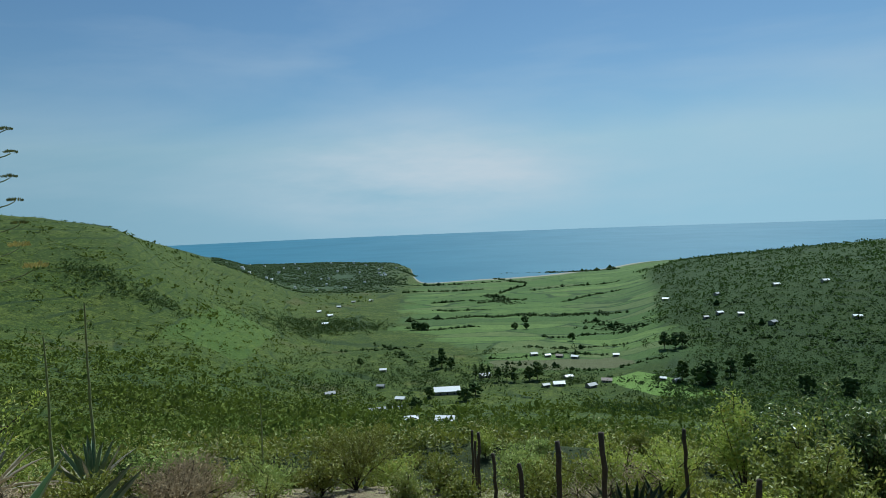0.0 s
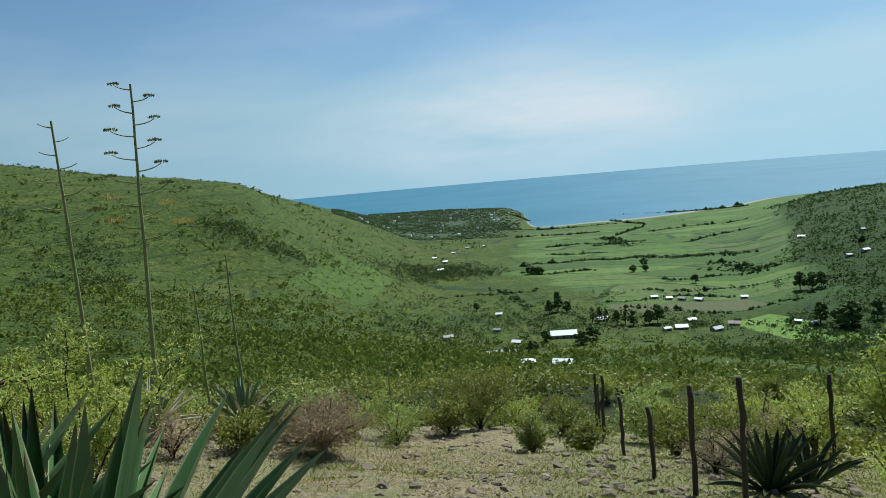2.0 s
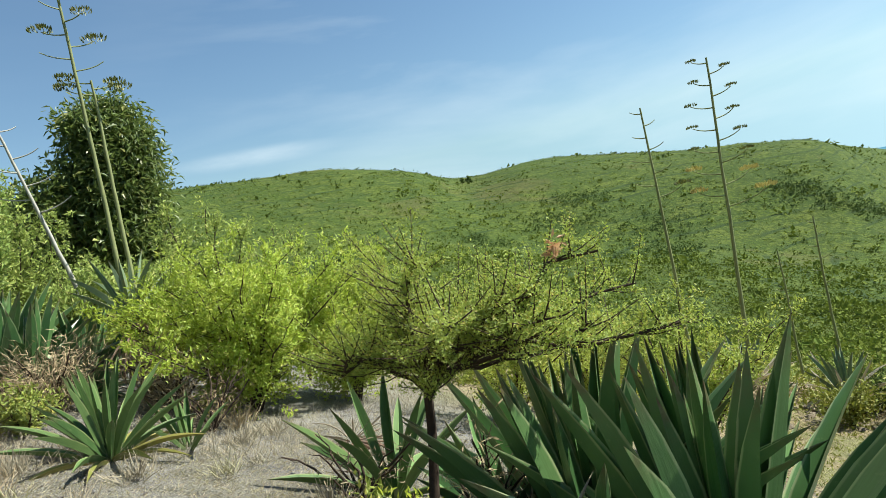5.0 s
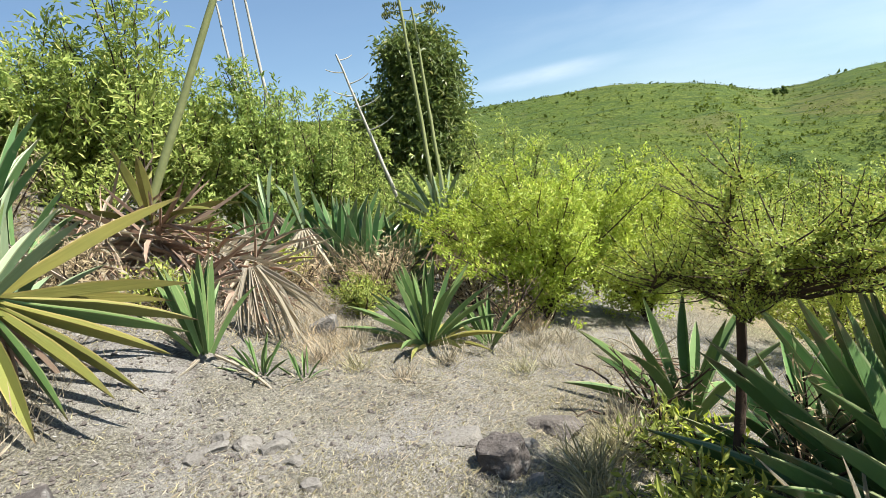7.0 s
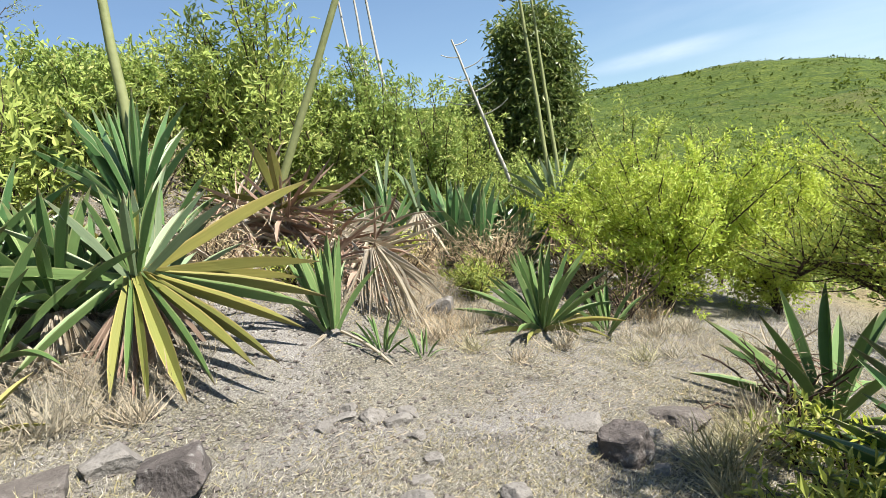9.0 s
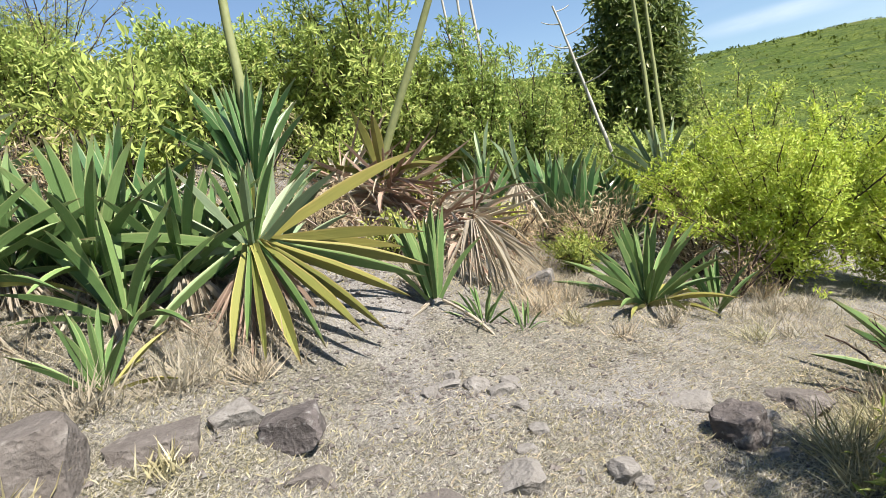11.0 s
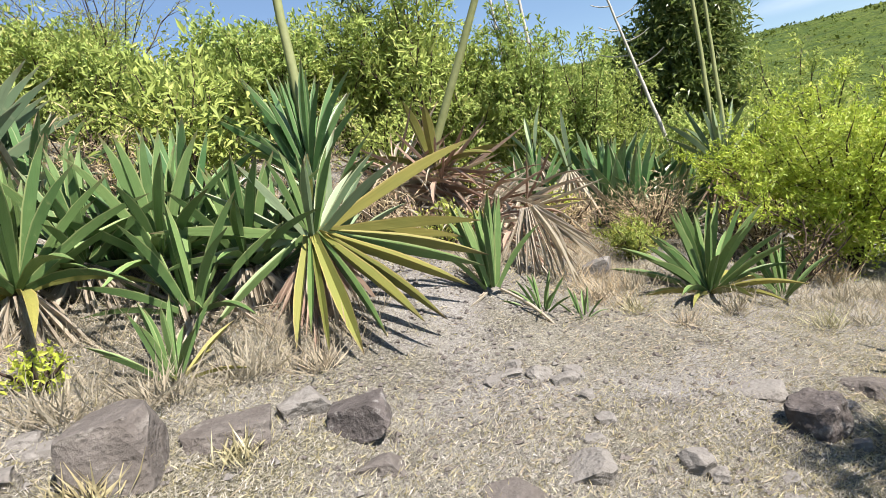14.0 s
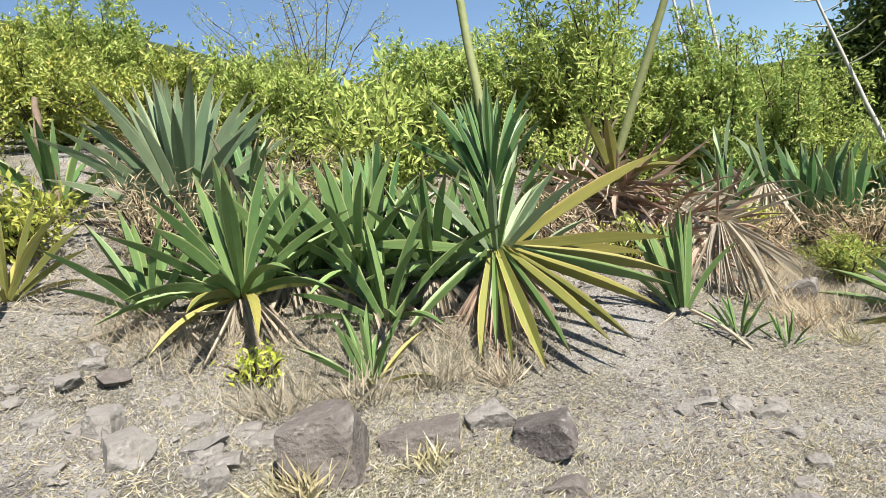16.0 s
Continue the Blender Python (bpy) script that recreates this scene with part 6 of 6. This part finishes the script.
def house(x, y, length, width, height, turn, roof, label, group="valley houses"):
    ob = empty("house", x, y, z_at(x, y) - 0.9, turn)
    bm = bmesh.new()
    l, w, h, pk = length / 2, width / 2, height + 0.4, height + 0.4 + width * 0.24
    v = [bm.verts.new(c) for c in ((-l, -w, 0), (l, -w, 0), (l, w, 0), (-l, w, 0), (-l, -w, h), (l, -w, h), (l, w, h), (-l, w, h), (-l, 0, pk), (l, 0, pk))]
    for q in ((0, 1, 5, 4), (2, 3, 7, 6), (1, 2, 6, 9, 5), (3, 0, 4, 8, 7), (3, 2, 1, 0)):
        bm.faces.new([v[i] for i in q])
    part("wall", from_bm("wall", bm, wall_m), ob)
    bm = bmesh.new()
    o, t = 0.35, 0.10
    drop = o * 0.48
    prof = [(-w - o, h - drop), (0, pk), (w + o, h - drop), (w + o, h - drop + t), (0, pk + t), (-w - o, h - drop + t)]
    ring = [[bm.verts.new((s * (l + o), a, b)) for a, b in prof] for s in (-1, 1)]
    for i in range(6):
        j = (i + 1) % 6
        bm.faces.new((ring[0][i], ring[0][j], ring[1][j], ring[1][i]))
    for rg in ring:
        bm.faces.new((rg[0], rg[1], rg[4], rg[5]))
        bm.faces.new((rg[1], rg[2], rg[3], rg[4]))
    part("roof", from_bm("roof", bm, ROOF[roof]), ob)
    bm = bmesh.new()
    box_bm(bm, -0.5, 0.5, -w - 0.06, -w + 0.02, 0.35, 2.4)
    part("door", from_bm("door", bm, door_m), ob)
    for sx in (-0.55, 0.55):
        bm = bmesh.new()
        box_bm(bm, sx * l - 0.45, sx * l + 0.45, -w - 0.05, -w + 0.02, 1.3, 2.2)
        part("window", from_bm("window", bm, door_m), ob)
    return tagged(ob, label, "house", group)


house(-1, 337, 13.5, 7.0, 2.6, 4, "white", "long white-roofed shed in the valley trees")
house(-9, 146, 2.6, 2.2, 1.5, 10, "white", "small white-roofed hut in the bushes")
house(-1, 136, 3.6, 2.6, 1.6, -8, "white", "white-roofed hut half hidden by bushes")
house(-33, 285, 9.0, 3.0, 1.7, 12, "grey", "low grey-roofed shed among trees")
house(-25, 300, 7.0, 3.0, 1.7, 12, "grey", "narrow grey-roofed shed among trees")
r = random.Random(17)
for hx, hy, hl, roof, lab in ((62, 354, 8, "white", "pale-roofed house in a valley hamlet"), (71, 373, 6, "white", "white-roofed house in a hamlet"), (79, 349, 7, "grey", "grey-roofed house in a hamlet"), (91, 362, 7, "rust", "rusty-roofed house in a hamlet"), (54, 350, 5, "grey", "small grey-roofed house in a hamlet"),
                               (61, 446, 6, "grey", "grey-roofed house at the field edge"), (70, 441, 5, "white", "white-roofed house at the field edge"), (78, 439, 6, "rust", "rusty-roofed house at the field edge"), (88, 435, 6, "white", "pale house between fields"), (117, 438, 5, "white", "small white-roofed house between fields"),
                               (22, 378, 8, "grey", "grey-roofed house behind trees"), (-25, 324, 6, "white", "white-roofed house beside the shed"), (-41, 400, 5, "white", "small white-roofed house in fields"), (-38, 354, 5, "grey", "grey-roofed house among trees"), (-60, 318, 6, "grey", "grey-roofed house at the slope foot"),
                               (-125, 684, 7, "white", "white-roofed house above the village"), (-127, 758, 6, "white", "small white house on the slope"), (-143, 716, 6, "white", "pale house above the village"), (-96, 823, 6, "white", "small white house far up the valley"), (-117, 809, 6, "grey", "grey-roofed house far up the valley"),
                               (-120, 628, 8, "white", "white-roofed house in the village trees"), (218, 627, 8, "white", "white house on the shaded hill"), (211, 488, 6, "white", "small white-roofed house on the shaded hill"), (200, 487, 5, "grey", "grey-roofed house on the shaded hill"), (222, 430, 7, "grey", "grey-roofed house low on the hill"),
                               (219, 470, 5, "white", "pale house on the wooded hill"), (278, 532, 7, "white", "white house among trees on the hill"), (240, 560, 6, "grey", "grey house among trees on the hill"), (300, 500, 7, "white", "pale house high in the woodland"), (260, 400, 6, "white", "pale-roofed house at the wooded hill foot"), (118, 346, 4, "white", "white hut beside the bright field"), (122, 337, 5, "grey", "grey hut beside the bright field")):
    house(hx, hy, hl * 0.78, hl * 0.55, 2.0, r.uniform(-35, 35), roof, lab)

# specks of the far headland settlement, too small to tell apart
bm = bmesh.new()
g = random.Random(9)
for k in range(36):
    b, d = g.uniform(4, 19), g.uniform(950, 1400)
    hx, hy = spot(b, d)
    hz = z_at(hx, hy)
    if hz > -100:
        s = g.uniform(1.2, 2.4)
        box_bm(bm, hx - s, hx + s, hy - s, hy + s, hz - 1, hz + 3.0)
tagged(new("settlement", from_bm("settlement", bm, ROOF["white"])), "tiny pale houses scattered over the headland", "houses", kind="stuff")


def far_tree(x, y, height, width, seed, label):
    """A valley tree: trunk and a crown of ragged lumps."""
    g = np.random.default_rng(seed)
    ob = empty("tree", x, y, z_at(x, y) - 0.1)
    v, f = tubes([(np.array([(0, 0, 0), (0.1, 0, height * 0.35), (0, 0, height * 0.75)]), np.array([0.28, 0.2, 0.08]))], 6)
    part("trunk", mesh_np("trunk", v, f, MAT["bark"]), ob)
    n = 46
    a, q, h = g.uniform(0, 6.28, n), np.sqrt(g.uniform(0, 1, n)), g.uniform(0.25, 1.0, n)
    w = width / 2 * np.sin(np.clip(h, 0.15, 0.97) * 3.1) ** 0.6
    v, f = clumps(g, q * w * np.cos(a), q * w * np.sin(a), g.uniform(0.10, 0.22, n) * width, 0.9, 0.5, height * h * 0.92)
    part("crown", mesh_np("crown", v, f, MAT["copse"], False), ob)
    return tagged(ob, label, "tree", "valley trees")


for i, (tx, ty, th, tw) in enumerate(((-4, 413, 13, 7), (-9, 407, 9, 6), (2, 409, 8, 6), (146, 424, 12, 8), (151, 418, 11, 7), (157, 421, 10, 7), (125, 337, 12, 7), (133, 328, 11, 11), (138, 333, 12, 8), (150, 335, 11, 6), (165, 345, 10, 7),
                                       (52, 369, 11, 8), (47, 366, 9, 6), (29, 364, 9, 4), (38, 363, 9, 5), (20, 374, 10, 4), (16, 374, 10, 3), (24, 371, 9, 3), (34, 366, 10, 4), (-58, 419, 6, 4), (62, 571, 6, 6), (72, 570, 6, 5), (100, 505, 7, 6), (-28, 587, 8, 9), (-20, 585, 7, 8),
                                       (-525, 370, 9, 7), (-540, 372, 7, 5), (170, 300, 9, 8), (185, 290, 9, 8), (-16, 300, 7, 6), (8, 318, 7, 7), (14, 330, 7, 7), (-10, 330, 6, 5), (75, 600, 8, 7), (-219, 90, 5, 5))):
    far_tree(tx, ty, th, tw, 300 + i, "dark slender valley tree" if tw < 6 else "dark spreading valley tree")
mast = tubes([(np.array([(0, 0, 0), (0, 0, 6)]), np.array([0.35, 0.25]))], 6)
mx, my = spot(60.3, 640)
mast_ob = new("mast", mesh_np("mast", *mast, ROOF["grey"]))
mast_ob.location = (mx, my, z_at(mx, my) - 0.3)
tagged(mast_ob, "thin grey mast on the hill crest", "mast")
